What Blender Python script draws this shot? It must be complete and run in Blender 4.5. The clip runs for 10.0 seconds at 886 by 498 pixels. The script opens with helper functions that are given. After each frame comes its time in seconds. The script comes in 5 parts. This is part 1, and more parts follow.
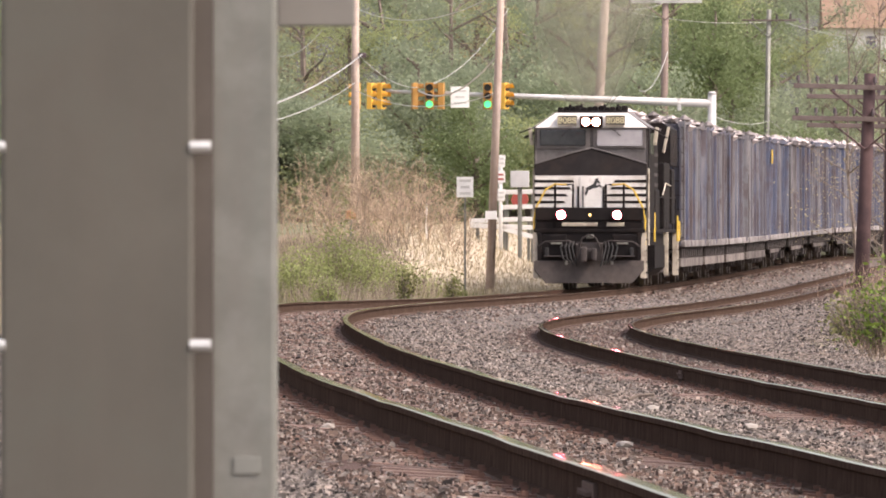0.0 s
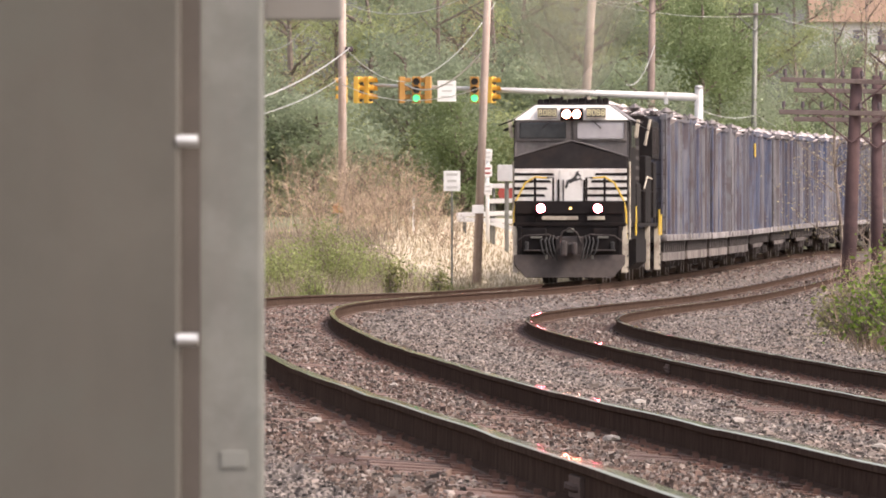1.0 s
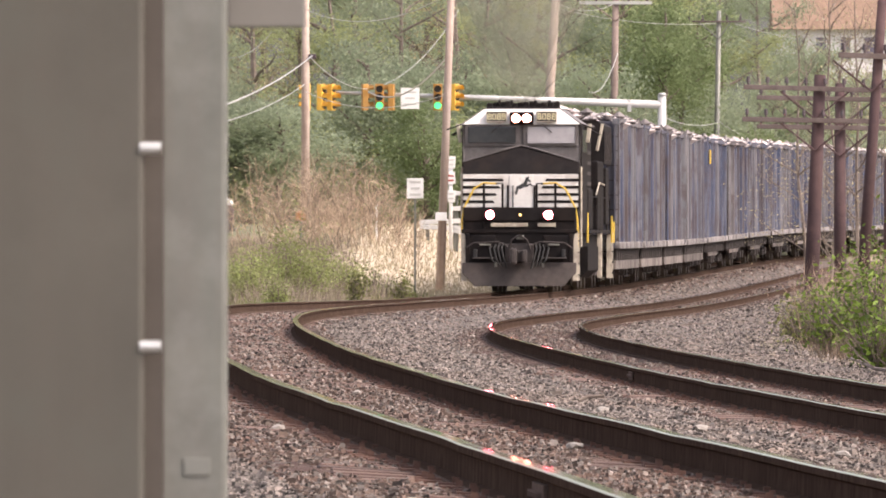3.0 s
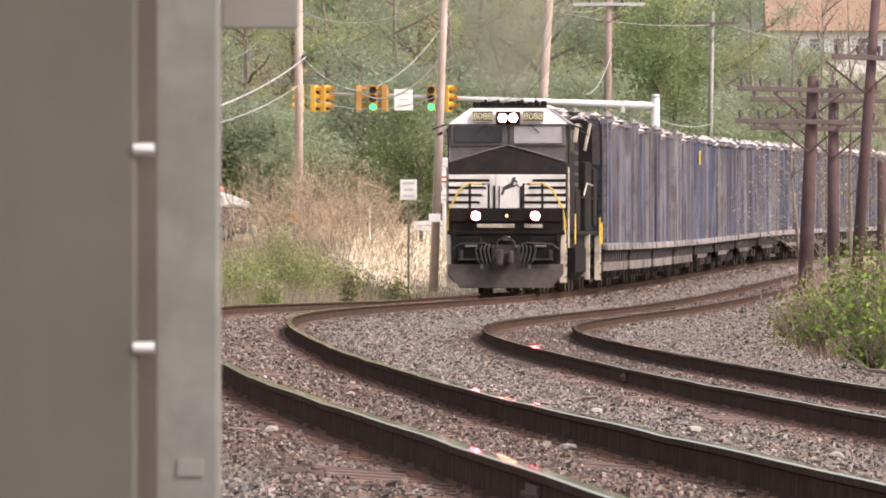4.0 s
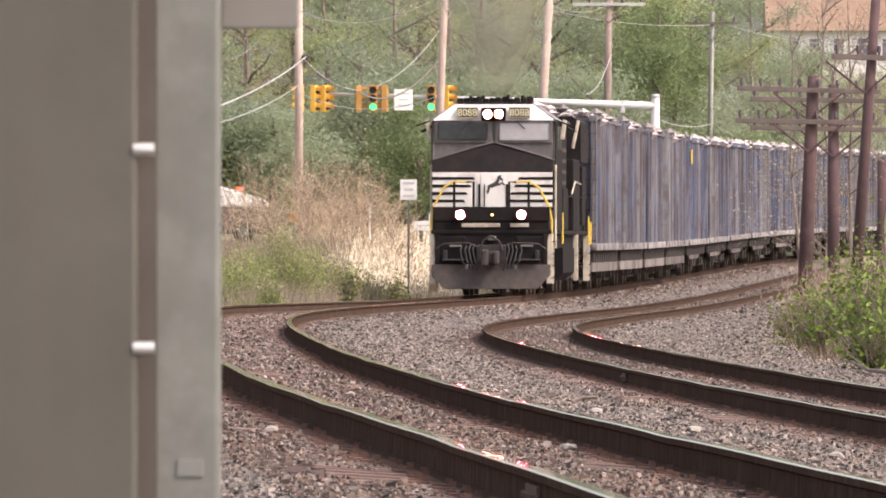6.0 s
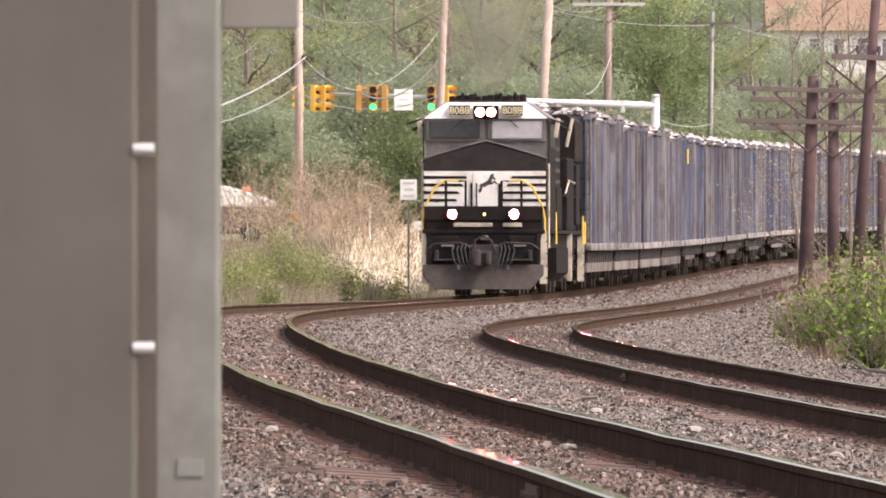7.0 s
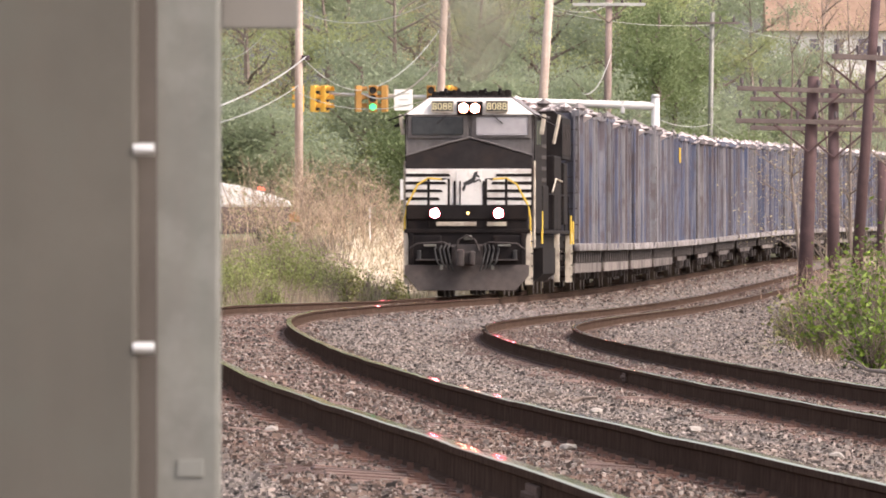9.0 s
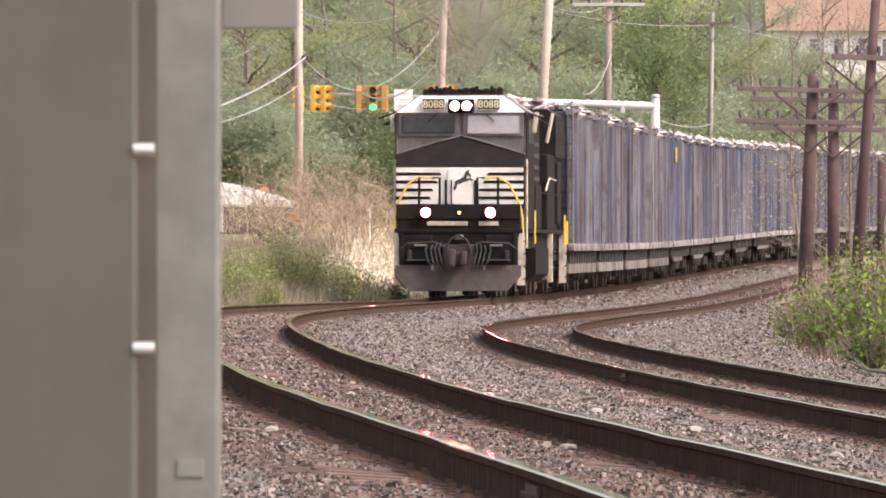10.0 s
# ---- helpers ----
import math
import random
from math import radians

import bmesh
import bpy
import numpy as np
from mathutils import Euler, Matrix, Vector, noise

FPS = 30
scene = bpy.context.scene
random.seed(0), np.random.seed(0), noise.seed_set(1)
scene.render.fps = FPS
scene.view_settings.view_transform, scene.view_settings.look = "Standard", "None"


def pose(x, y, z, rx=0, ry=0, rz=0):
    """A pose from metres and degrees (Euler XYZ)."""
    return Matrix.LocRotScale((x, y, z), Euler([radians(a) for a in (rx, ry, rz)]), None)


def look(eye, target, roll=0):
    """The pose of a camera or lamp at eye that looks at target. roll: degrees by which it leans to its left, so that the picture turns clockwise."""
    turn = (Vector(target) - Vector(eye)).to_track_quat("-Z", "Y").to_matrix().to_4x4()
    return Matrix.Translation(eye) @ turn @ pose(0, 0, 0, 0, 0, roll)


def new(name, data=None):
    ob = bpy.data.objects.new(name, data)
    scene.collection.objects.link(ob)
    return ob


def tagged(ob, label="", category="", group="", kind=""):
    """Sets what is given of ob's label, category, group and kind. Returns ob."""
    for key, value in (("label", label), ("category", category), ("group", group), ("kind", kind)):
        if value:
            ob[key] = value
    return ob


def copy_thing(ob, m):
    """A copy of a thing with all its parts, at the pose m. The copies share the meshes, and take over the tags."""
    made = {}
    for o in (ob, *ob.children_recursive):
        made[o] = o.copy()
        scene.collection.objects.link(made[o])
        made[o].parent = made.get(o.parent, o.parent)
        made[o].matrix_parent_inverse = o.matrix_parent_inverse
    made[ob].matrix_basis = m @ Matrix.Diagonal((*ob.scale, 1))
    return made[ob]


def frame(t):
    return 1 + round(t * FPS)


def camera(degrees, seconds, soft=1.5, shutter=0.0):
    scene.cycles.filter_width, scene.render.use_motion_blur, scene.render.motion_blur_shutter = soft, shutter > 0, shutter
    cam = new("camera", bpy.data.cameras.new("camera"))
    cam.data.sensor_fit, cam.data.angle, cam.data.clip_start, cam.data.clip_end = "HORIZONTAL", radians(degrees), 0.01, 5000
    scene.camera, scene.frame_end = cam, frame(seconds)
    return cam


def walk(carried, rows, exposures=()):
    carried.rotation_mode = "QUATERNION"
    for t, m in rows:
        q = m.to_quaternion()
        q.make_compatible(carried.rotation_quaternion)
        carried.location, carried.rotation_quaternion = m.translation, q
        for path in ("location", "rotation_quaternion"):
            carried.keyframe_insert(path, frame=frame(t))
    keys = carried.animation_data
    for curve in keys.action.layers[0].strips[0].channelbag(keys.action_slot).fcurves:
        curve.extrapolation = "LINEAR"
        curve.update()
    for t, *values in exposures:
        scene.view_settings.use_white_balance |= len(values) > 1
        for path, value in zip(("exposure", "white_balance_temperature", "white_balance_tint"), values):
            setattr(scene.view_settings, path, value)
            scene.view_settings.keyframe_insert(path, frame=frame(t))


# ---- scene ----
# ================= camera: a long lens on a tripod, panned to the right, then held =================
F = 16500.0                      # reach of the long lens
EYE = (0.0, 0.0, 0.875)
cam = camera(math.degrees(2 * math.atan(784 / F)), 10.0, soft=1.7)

cam.data.dof.use_dof, cam.data.dof.focus_distance, cam.data.dof.aperture_fstop = True, 75.0, 40.0


def aim(dx, dy):
    """The tripod head turned left by dx and down by dy (thousandths of its reach) from its last aim."""
    return pose(*EYE, 90 + math.degrees(math.atan((21 + dy) / F)), 0, math.degrees(math.atan(dx / F)))


walk(cam, [(0, aim(100, -4.6)), (0.2, aim(92, -6.5)), (0.5, aim(72.3, -10.8)), (0.8, aim(76, -14)), (1.0, aim(76.8, -15.4)), (1.2, aim(74, -14)), (1.5, aim(66, -12.3)),
           (2.0, aim(48, -9.2)), (2.5, aim(28, -5)), (2.7, aim(20.5, -3.9)), (3.2, aim(7.5, -1.5)), (3.8, aim(0.8, -0.2)), (4.0, aim(0, 0)), (4.5, aim(0, 0)),
           (7.0, aim(0, 0)), (10.0, aim(0, 0.3))],
     exposures=[(0, 0.94, 6850, 19.3), (2.5, 0.97, 6850, 19.3), (4.5, 1.02, 6850, 19.3), (7, 1.05, 6850, 19.3), (10, 1.09, 6850, 19.3)])

# ================= light: hazy spring daylight =================
SUN_EL, SUN_AZ = 47.0, 118.0     # azimuth measured clockwise from +y
world = bpy.data.worlds.new("world")
scene.world = world
world.use_nodes = True
wn = world.node_tree
sky = wn.nodes.new("ShaderNodeTexSky")
sky.sky_type = "NISHITA"
sky.sun_disc = False
sky.sun_elevation, sky.sun_rotation = radians(SUN_EL), radians(SUN_AZ)
sky.air_density, sky.dust_density, sky.ozone_density = 1.0, 4.0, 1.0
bg = wn.nodes["Background"]
bg.inputs["Strength"].default_value = 0.15
pale = wn.nodes.new("ShaderNodeHueSaturation")      # haze takes colour out of the sky
pale.inputs["Saturation"].default_value = 0.45
wn.links.new(sky.outputs[0], pale.inputs["Color"])
wn.links.new(pale.outputs[0], bg.inputs["Color"])
sun = new("sun", bpy.data.lights.new("sun", "SUN"))
sun.data.energy, sun.data.angle, sun.data.color = 1.5, radians(12), (1.0, 0.9, 0.78)
_d = Vector((math.sin(radians(SUN_AZ)) * math.cos(radians(SUN_EL)), math.cos(radians(SUN_AZ)) * math.cos(radians(SUN_EL)), math.sin(radians(SUN_EL))))
sun.matrix_world = look(_d * 300, (0, 0, 0))


# ================= materials =================
def mat(name, a, b=None, scale=4.0, rough=0.7, metal=0.0, bump=0.0, bump_scale=None, streak=None, dirt=None, per_object=0.0, per_island=0.0, emit=None, spec=None, detail=6.0, tones=None):
    """A surface whose colour wanders between a and b at two scales. streak: (colour, scale, amount) of vertical runs. dirt: (colour, scale, amount) of blots."""
    m = bpy.data.materials.new(name)
    m.use_nodes = True
    nt = m.node_tree
    N, L = nt.nodes, nt.links
    p = N["Principled BSDF"]
    p.inputs["Roughness"].default_value, p.inputs["Metallic"].default_value = rough, metal
    if spec is not None:
        p.inputs["Specular IOR Level"].default_value = spec
    shift = N.new("ShaderNodeVectorMath")
    shift.operation = "MULTIPLY_ADD"
    rnd = N.new("ShaderNodeCombineXYZ")
    oi = N.new("ShaderNodeObjectInfo")
    for k in range(3):
        L.new(oi.outputs["Random"], rnd.inputs[k])
    L.new(rnd.outputs[0], shift.inputs[0])
    shift.inputs[1].default_value = (43, 71, 29)
    L.new(N.new("ShaderNodeTexCoord").outputs["Object"], shift.inputs[2])
    co = shift.outputs[0]

    def tex(sc, det=detail, vec=co):
        n = N.new("ShaderNodeTexNoise")
        n.inputs["Scale"].default_value, n.inputs["Detail"].default_value, n.inputs["Roughness"].default_value = sc, det, 0.65
        L.new(vec, n.inputs["Vector"])
        return n.outputs["Fac"]

    def ramp(src, lo, hi):
        r = N.new("ShaderNodeMapRange")
        r.inputs["From Min"].default_value, r.inputs["From Max"].default_value = lo, hi
        L.new(src, r.inputs["Value"])
        return r.outputs[0]

    def mix(fac, c1, c2, mode="MIX"):
        x = N.new("ShaderNodeMix")
        x.data_type, x.blend_type = "RGBA", mode
        for sock, v in ((0, fac), (6, c1), (7, c2)):
            if isinstance(v, (int, float)):
                x.inputs[sock].default_value = v
            elif isinstance(v, tuple):
                x.inputs[sock].default_value = (*v, 1)
            else:
                L.new(v, x.inputs[sock])
        return x.outputs[2]

    b = b or tuple(min(1, v * 1.35) for v in a)
    col = mix(ramp(tex(scale), 0.32, 0.68), a, b)
    col = mix(ramp(tex(scale * 0.13, 3), 0.35, 0.7), col, tuple(0.5 * (p0 + q0) * 0.8 for p0, q0 in zip(a, b)))
    if tones:
        cr = N.new("ShaderNodeValToRGB")
        cr.color_ramp.interpolation = "CONSTANT"
        while len(cr.color_ramp.elements) < len(tones):
            cr.color_ramp.elements.new(0.5)
        for k, c in enumerate(tones):
            cr.color_ramp.elements[k].position = k / len(tones)
            cr.color_ramp.elements[k].color = (*c, 1)
        L.new(N.new("ShaderNodeObjectInfo").outputs["Random"], cr.inputs[0])
        col = mix(0.75, col, cr.outputs[0])
    if streak:
        mp = N.new("ShaderNodeMapping")
        mp.inputs["Scale"].default_value = (streak[1], streak[1], streak[1] * 0.06)
        L.new(co, mp.inputs["Vector"])
        fac = N.new("ShaderNodeMath")
        fac.operation = "MULTIPLY"
        L.new(ramp(tex(1.0, 5, mp.outputs[0]), 0.45, 0.7), fac.inputs[0])
        fac.inputs[1].default_value = streak[2]
        col = mix(fac.outputs[0], col, streak[0])
    if dirt:
        fac = N.new("ShaderNodeMath")
        fac.operation = "MULTIPLY"
        L.new(ramp(tex(dirt[1], 8), 0.48, 0.62), fac.inputs[0])
        fac.inputs[1].default_value = dirt[2]
        col = mix(fac.outputs[0], col, dirt[0])
    for amount, src in ((per_object, ("ShaderNodeObjectInfo", "Random")), (per_island, ("ShaderNodeNewGeometry", "Random Per Island"))):
        if amount:
            hv = N.new("ShaderNodeHueSaturation")
            r = N.new("ShaderNodeMapRange")
            r.inputs["To Min"].default_value, r.inputs["To Max"].default_value = 1 - amount, 1 + amount
            L.new(N.new(src[0]).outputs[src[1]], r.inputs["Value"])
            L.new(r.outputs[0], hv.inputs["Value"])
            L.new(col, hv.inputs["Color"])
            col = hv.outputs[0]
    L.new(col, p.inputs["Base Color"])
    if bump:
        bn = N.new("ShaderNodeBump")
        bn.inputs["Strength"].default_value, bn.inputs["Distance"].default_value = min(1, bump * 10), 0.02
        L.new(tex(bump_scale or scale * 4, 8), bn.inputs["Height"])
        L.new(bn.outputs[0], p.inputs["Normal"])
    if emit:
        p.inputs["Emission Color"].default_value, p.inputs["Emission Strength"].default_value = (*emit[0], 1), emit[1]
    return m


def leafy(name, a, b, through_light=0.45, island=0.35):
    """Leaves: part of the light passes through them."""
    m = mat(name, a, b, scale=0.6, rough=0.65, per_object=0.15, per_island=island)
    nt = m.node_tree
    p = nt.nodes["Principled BSDF"]
    tr = nt.nodes.new("ShaderNodeBsdfTranslucent")
    nt.links.new(p.inputs["Base Color"].links[0].from_socket, tr.inputs["Color"])
    mx = nt.nodes.new("ShaderNodeMixShader")
    mx.inputs[0].default_value = through_light
    nt.links.new(p.outputs[0], mx.inputs[1])
    nt.links.new(tr.outputs[0], mx.inputs[2])
    nt.links.new(mx.outputs[0], nt.nodes["Material Output"].inputs["Surface"])
    return m


M = {
    "ballast": mat("ballast", (0.055, 0.046, 0.041), (0.18, 0.152, 0.135), scale=16, rough=0.95, bump=0.1, bump_scale=22, dirt=((0.12, 0.078, 0.062), 0.45, 0.5)),
    "fouled": mat("fouled", (0.05, 0.03, 0.024), (0.125, 0.08, 0.064), scale=14, rough=0.98, bump=0.1, bump_scale=22, dirt=((0.085, 0.04, 0.03), 0.9, 0.6)),
    "stone_brown": mat("stone_brown", (0.065, 0.045, 0.036), (0.19, 0.138, 0.112), scale=15, rough=0.9, per_island=0.7, dirt=((0.13, 0.076, 0.058), 0.5, 0.6)),
    "stone": mat("stone", (0.088, 0.075, 0.066), (0.3, 0.26, 0.232), scale=15, rough=0.9, per_island=0.9, dirt=((0.17, 0.125, 0.1), 0.35, 0.55)),
    "rail_side": mat("rail_side", (0.052, 0.034, 0.026), (0.1, 0.069, 0.054), scale=6, rough=1.0, spec=0.0, bump=0.03, bump_scale=60, streak=((0.13, 0.092, 0.075), 14, 0.35)),
    "rail_foot": mat("rail_foot", (0.13, 0.095, 0.08), (0.22, 0.17, 0.15), scale=8, rough=1.0, spec=0.0),
    "tie_plate": mat("tie_plate", (0.14, 0.08, 0.062), (0.24, 0.15, 0.12), scale=9, rough=1.0, spec=0.1),
    "plow": mat("plow", (0.045, 0.039, 0.037), (0.09, 0.078, 0.074), scale=3, rough=0.9, spec=0.2, dirt=((0.13, 0.105, 0.095), 1.2, 0.4)),
    # olive base: the green of mirrored trees is painted into the bright steel
    "rail_head": mat("rail_head", (0.4, 0.41, 0.15), (0.52, 0.51, 0.22), scale=2.5, rough=0.07, metal=1.0, dirt=((0.2, 0.13, 0.07), 3.0, 0.4)),
    "tie": mat("tie", (0.1, 0.06, 0.05), (0.22, 0.15, 0.125), scale=7, rough=0.95, bump=0.06, bump_scale=40, per_object=0.35),
    "soil": mat("soil", (0.2, 0.15, 0.1), (0.33, 0.26, 0.17), scale=0.7, rough=1, bump=0.1, bump_scale=4, dirt=((0.14, 0.16, 0.05), 0.15, 0.6)),
    "litter": mat("litter", (0.12, 0.13, 0.065), (0.24, 0.22, 0.13), scale=0.6, rough=1, bump=0.1, bump_scale=3),
    "pale_bank": mat("pale_bank", (0.54, 0.46, 0.34), (0.74, 0.65, 0.51), scale=1.2, rough=1, bump=0.1, bump_scale=5, dirt=((0.32, 0.26, 0.15), 0.5, 0.5)),
    "smoke": mat("smoke", (0.3, 0.29, 0.23), (0.36, 0.35, 0.28), rough=1, spec=0),
    "dry_grass": leafy("dry_grass", (0.42, 0.35, 0.22), (0.68, 0.59, 0.42), 0.35),
    "green_grass": leafy("green_grass", (0.1, 0.15, 0.03), (0.25, 0.3, 0.08), 0.4),
    # the far wood's two leaf colours are paled and greyed to carry the haze
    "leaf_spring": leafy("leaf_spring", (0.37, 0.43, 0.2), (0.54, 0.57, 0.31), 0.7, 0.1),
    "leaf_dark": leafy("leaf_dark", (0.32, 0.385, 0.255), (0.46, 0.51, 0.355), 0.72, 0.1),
    "leaf_conifer": leafy("leaf_conifer", (0.18, 0.24, 0.11), (0.29, 0.35, 0.17), 0.5, 0.1),
    "leaf_bank": leafy("leaf_bank", (0.24, 0.29, 0.1), (0.42, 0.46, 0.19), 0.5, 0.35),
    "leaf_bud": leafy("leaf_bud", (0.34, 0.3, 0.18), (0.5, 0.44, 0.27)),
    "bark": mat("bark", (0.14, 0.11, 0.09), (0.28, 0.23, 0.2), scale=3, rough=1, bump=0.08),
    "twig": mat("twig", (0.3, 0.218, 0.15), (0.6, 0.47, 0.35), scale=1.5, rough=0.9, per_island=0.6),
    "pole_wood": mat("pole_wood", (0.42, 0.33, 0.275), (0.58, 0.48, 0.42), scale=5, rough=0.9, bump=0.04, streak=((0.28, 0.18, 0.14), 6, 0.6)),
    "pole_dark": mat("pole_dark", (0.052, 0.032, 0.036), (0.115, 0.068, 0.07), scale=4, rough=0.9, bump=0.05, streak=((0.07, 0.035, 0.03), 7, 0.7)),
    "wire": mat("wire", (0.45, 0.45, 0.43), (0.65, 0.65, 0.62), rough=0.5, metal=0.4),
    "galv": mat("galv", (0.17, 0.176, 0.155), (0.25, 0.255, 0.228), scale=9, rough=0.55, metal=0.35, streak=((0.2, 0.185, 0.165), 10, 0.6), dirt=((0.28, 0.285, 0.265), 7, 0.4)),
    "panel_grey": mat("panel_grey", (0.09, 0.084, 0.069), (0.112, 0.105, 0.087), scale=6, rough=0.6, streak=((0.11, 0.098, 0.08), 9, 0.4), dirt=((0.088, 0.09, 0.074), 3, 0.5)),
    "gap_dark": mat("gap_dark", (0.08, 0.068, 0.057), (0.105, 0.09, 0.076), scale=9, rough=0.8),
    "bolt": mat("bolt", (0.62, 0.63, 0.61), (0.75, 0.76, 0.74), scale=30, rough=0.4, metal=0.6),
    "pale_stone": mat("pale_stone", (0.3, 0.27, 0.24), (0.42, 0.39, 0.35), scale=20, rough=0.9),
    "loco_black": mat("loco_black", (0.011, 0.0095, 0.01), (0.022, 0.019, 0.019), scale=2.5, rough=0.65, spec=0.08, dirt=((0.03, 0.022, 0.019), 1.3, 0.5), bump=0.01),
    "loco_grey": mat("loco_grey", (0.1, 0.09, 0.09), (0.17, 0.155, 0.15), scale=3, rough=0.6, dirt=((0.06, 0.05, 0.045), 2, 0.5)),
    "loco_white": mat("loco_white", (0.74, 0.72, 0.68), (0.84, 0.82, 0.79), scale=4, rough=0.5, dirt=((0.4, 0.34, 0.3), 2.5, 0.5)),
    "yellow": mat("yellow", (0.75, 0.48, 0.05), (0.85, 0.6, 0.1), scale=8, rough=0.5),
    "cream": mat("cream", (0.46, 0.41, 0.33), (0.62, 0.56, 0.46), scale=5, rough=0.6, dirt=((0.2, 0.16, 0.13), 3, 0.7)),
    "steel_dark": mat("steel_dark", (0.035, 0.03, 0.03), (0.09, 0.075, 0.07), scale=5, rough=0.7, metal=0.3, bump=0.03),
    "wheel_steel": mat("wheel_steel", (0.05, 0.04, 0.036), (0.11, 0.085, 0.075), scale=8, rough=0.65, metal=0.3),
    "glass_dark": mat("glass_dark", (0.03, 0.035, 0.04), (0.06, 0.065, 0.07), rough=0.06, spec=0.9),
    "car_blue": mat("car_blue", (0.06, 0.07, 0.11), (0.11, 0.115, 0.15), scale=1.1, rough=0.75, spec=0.25, tones=((0.065, 0.075, 0.115), (0.05, 0.073, 0.15), (0.085, 0.085, 0.108), (0.058, 0.077, 0.135)), streak=((0.24, 0.23, 0.24), 3.2, 0.5), dirt=((0.085, 0.07, 0.068), 0.9, 0.5)),
    "car_rib": mat("car_rib", (0.06, 0.07, 0.105), (0.12, 0.12, 0.15), scale=1.5, rough=0.75, spec=0.25, tones=((0.058, 0.07, 0.118), (0.085, 0.085, 0.105), (0.05, 0.068, 0.13), (0.1, 0.096, 0.108), (0.075, 0.06, 0.06), (0.06, 0.075, 0.125), (0.15, 0.15, 0.16)), streak=((0.3, 0.285, 0.29), 5.0, 0.55), dirt=((0.075, 0.052, 0.05), 1.3, 0.65)),
    "car_sill": mat("car_sill", (0.13, 0.11, 0.1), (0.3, 0.265, 0.24), scale=2, rough=0.85, per_object=0.3, streak=((0.06, 0.045, 0.04), 2.2, 0.7), dirt=((0.06, 0.046, 0.042), 0.8, 0.95)),
    "rubbish": mat("rubbish", (0.22, 0.19, 0.19), (0.6, 0.54, 0.53), scale=2, rough=0.8, per_island=0.95),
    "lamp_white": mat("lamp_white", (0.9, 0.9, 0.9), rough=0.3, emit=((1.0, 0.2, 0.12), 70)),
    "ditch_white": mat("ditch_white", (0.9, 0.9, 0.9), rough=0.3, emit=((1.0, 0.07, 0.1), 300)),
    "amber": mat("amber", (0.9, 0.6, 0.2), rough=0.3, emit=((1.0, 0.65, 0.2), 2)),
    "green_lamp": mat("green_lamp", (0.1, 0.6, 0.4), rough=0.3, emit=((0.02, 0.8, 0.2), 1.2)),
    "signal_yellow": mat("signal_yellow", (0.88, 0.5, 0.07), (0.94, 0.6, 0.12), scale=6, rough=0.45),
    "sign_white": mat("sign_white", (0.8, 0.8, 0.78), (0.88, 0.88, 0.86), scale=4, rough=0.5),
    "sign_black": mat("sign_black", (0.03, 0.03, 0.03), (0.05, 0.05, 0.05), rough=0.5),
    "sign_red": mat("sign_red", (0.36, 0.07, 0.055), (0.45, 0.09, 0.07), rough=0.5),
    "white_paint": mat("white_paint", (0.78, 0.77, 0.76), (0.86, 0.85, 0.84), scale=2, rough=0.35),
    "rubber": mat("rubber", (0.025, 0.025, 0.025), (0.04, 0.04, 0.04), rough=0.85),
    "house_wall": mat("house_wall", (0.74, 0.72, 0.72), (0.84, 0.82, 0.82), scale=1.2, rough=0.8),
    "roof": mat("roof", (0.22, 0.145, 0.1), (0.33, 0.225, 0.165), scale=1.2, rough=0.9, bump=0.05),
    "glass_house": mat("glass_house", (0.12, 0.11, 0.16), (0.2, 0.18, 0.25), rough=0.15),
    "insulator": mat("insulator", (0.05, 0.035, 0.04), (0.1, 0.07, 0.075), rough=0.25),
    "orange": mat("orange", (0.55, 0.25, 0.1), (0.65, 0.32, 0.14), scale=3, rough=0.7),
}


# ================= mesh helpers =================
def box(bm, c, s, bevel=0.0, m=None):
    """A box about c of size s in bm, its edges eased."""
    mt = Matrix.Translation(c) @ (m or Matrix()) @ Matrix.Diagonal((*s, 1))
    r = bmesh.ops.create_cube(bm, size=1, matrix=mt)
    if bevel:
        es = {e for v in r["verts"] for e in v.link_edges}
        bmesh.ops.bevel(bm, geom=list(es), offset=bevel, segments=2, affect="EDGES", profile=0.6)
    return bm


def rod(bm, a, b, r0, r1=None, n=8):
    """A round bar from a to b."""
    a, b = Vector(a), Vector(b)
    d = b - a
    mt = Matrix.Translation((a + b) / 2) @ d.to_track_quat("Z", "Y").to_matrix().to_4x4()
    bmesh.ops.create_cone(bm, cap_ends=True, segments=n, radius1=r0, radius2=r0 if r1 is None else r1, depth=d.length, matrix=mt)
    return bm


def pipe(bm, pts, r, n=6):
    """A bent round bar through pts, in one piece."""
    pts = [Vector(p) for p in pts]
    rings, up = [], None
    for i, p in enumerate(pts):
        d = (pts[min(i + 1, len(pts) - 1)] - pts[max(i - 1, 0)]).normalized()
        u = d.orthogonal().normalized() if up is None else (up - d * up.dot(d)).normalized()
        up, w = u, d.cross(u)
        rings.append([bm.verts.new(p + (u * math.cos(6.2832 * k / n) + w * math.sin(6.2832 * k / n)) * r) for k in range(n)])
    for a, b in zip(rings, rings[1:]):
        for k in range(n):
            bm.faces.new((a[k], a[(k + 1) % n], b[(k + 1) % n], b[k]))
    bm.faces.new(rings[0][::-1])
    bm.faces.new(rings[-1])
    return bm


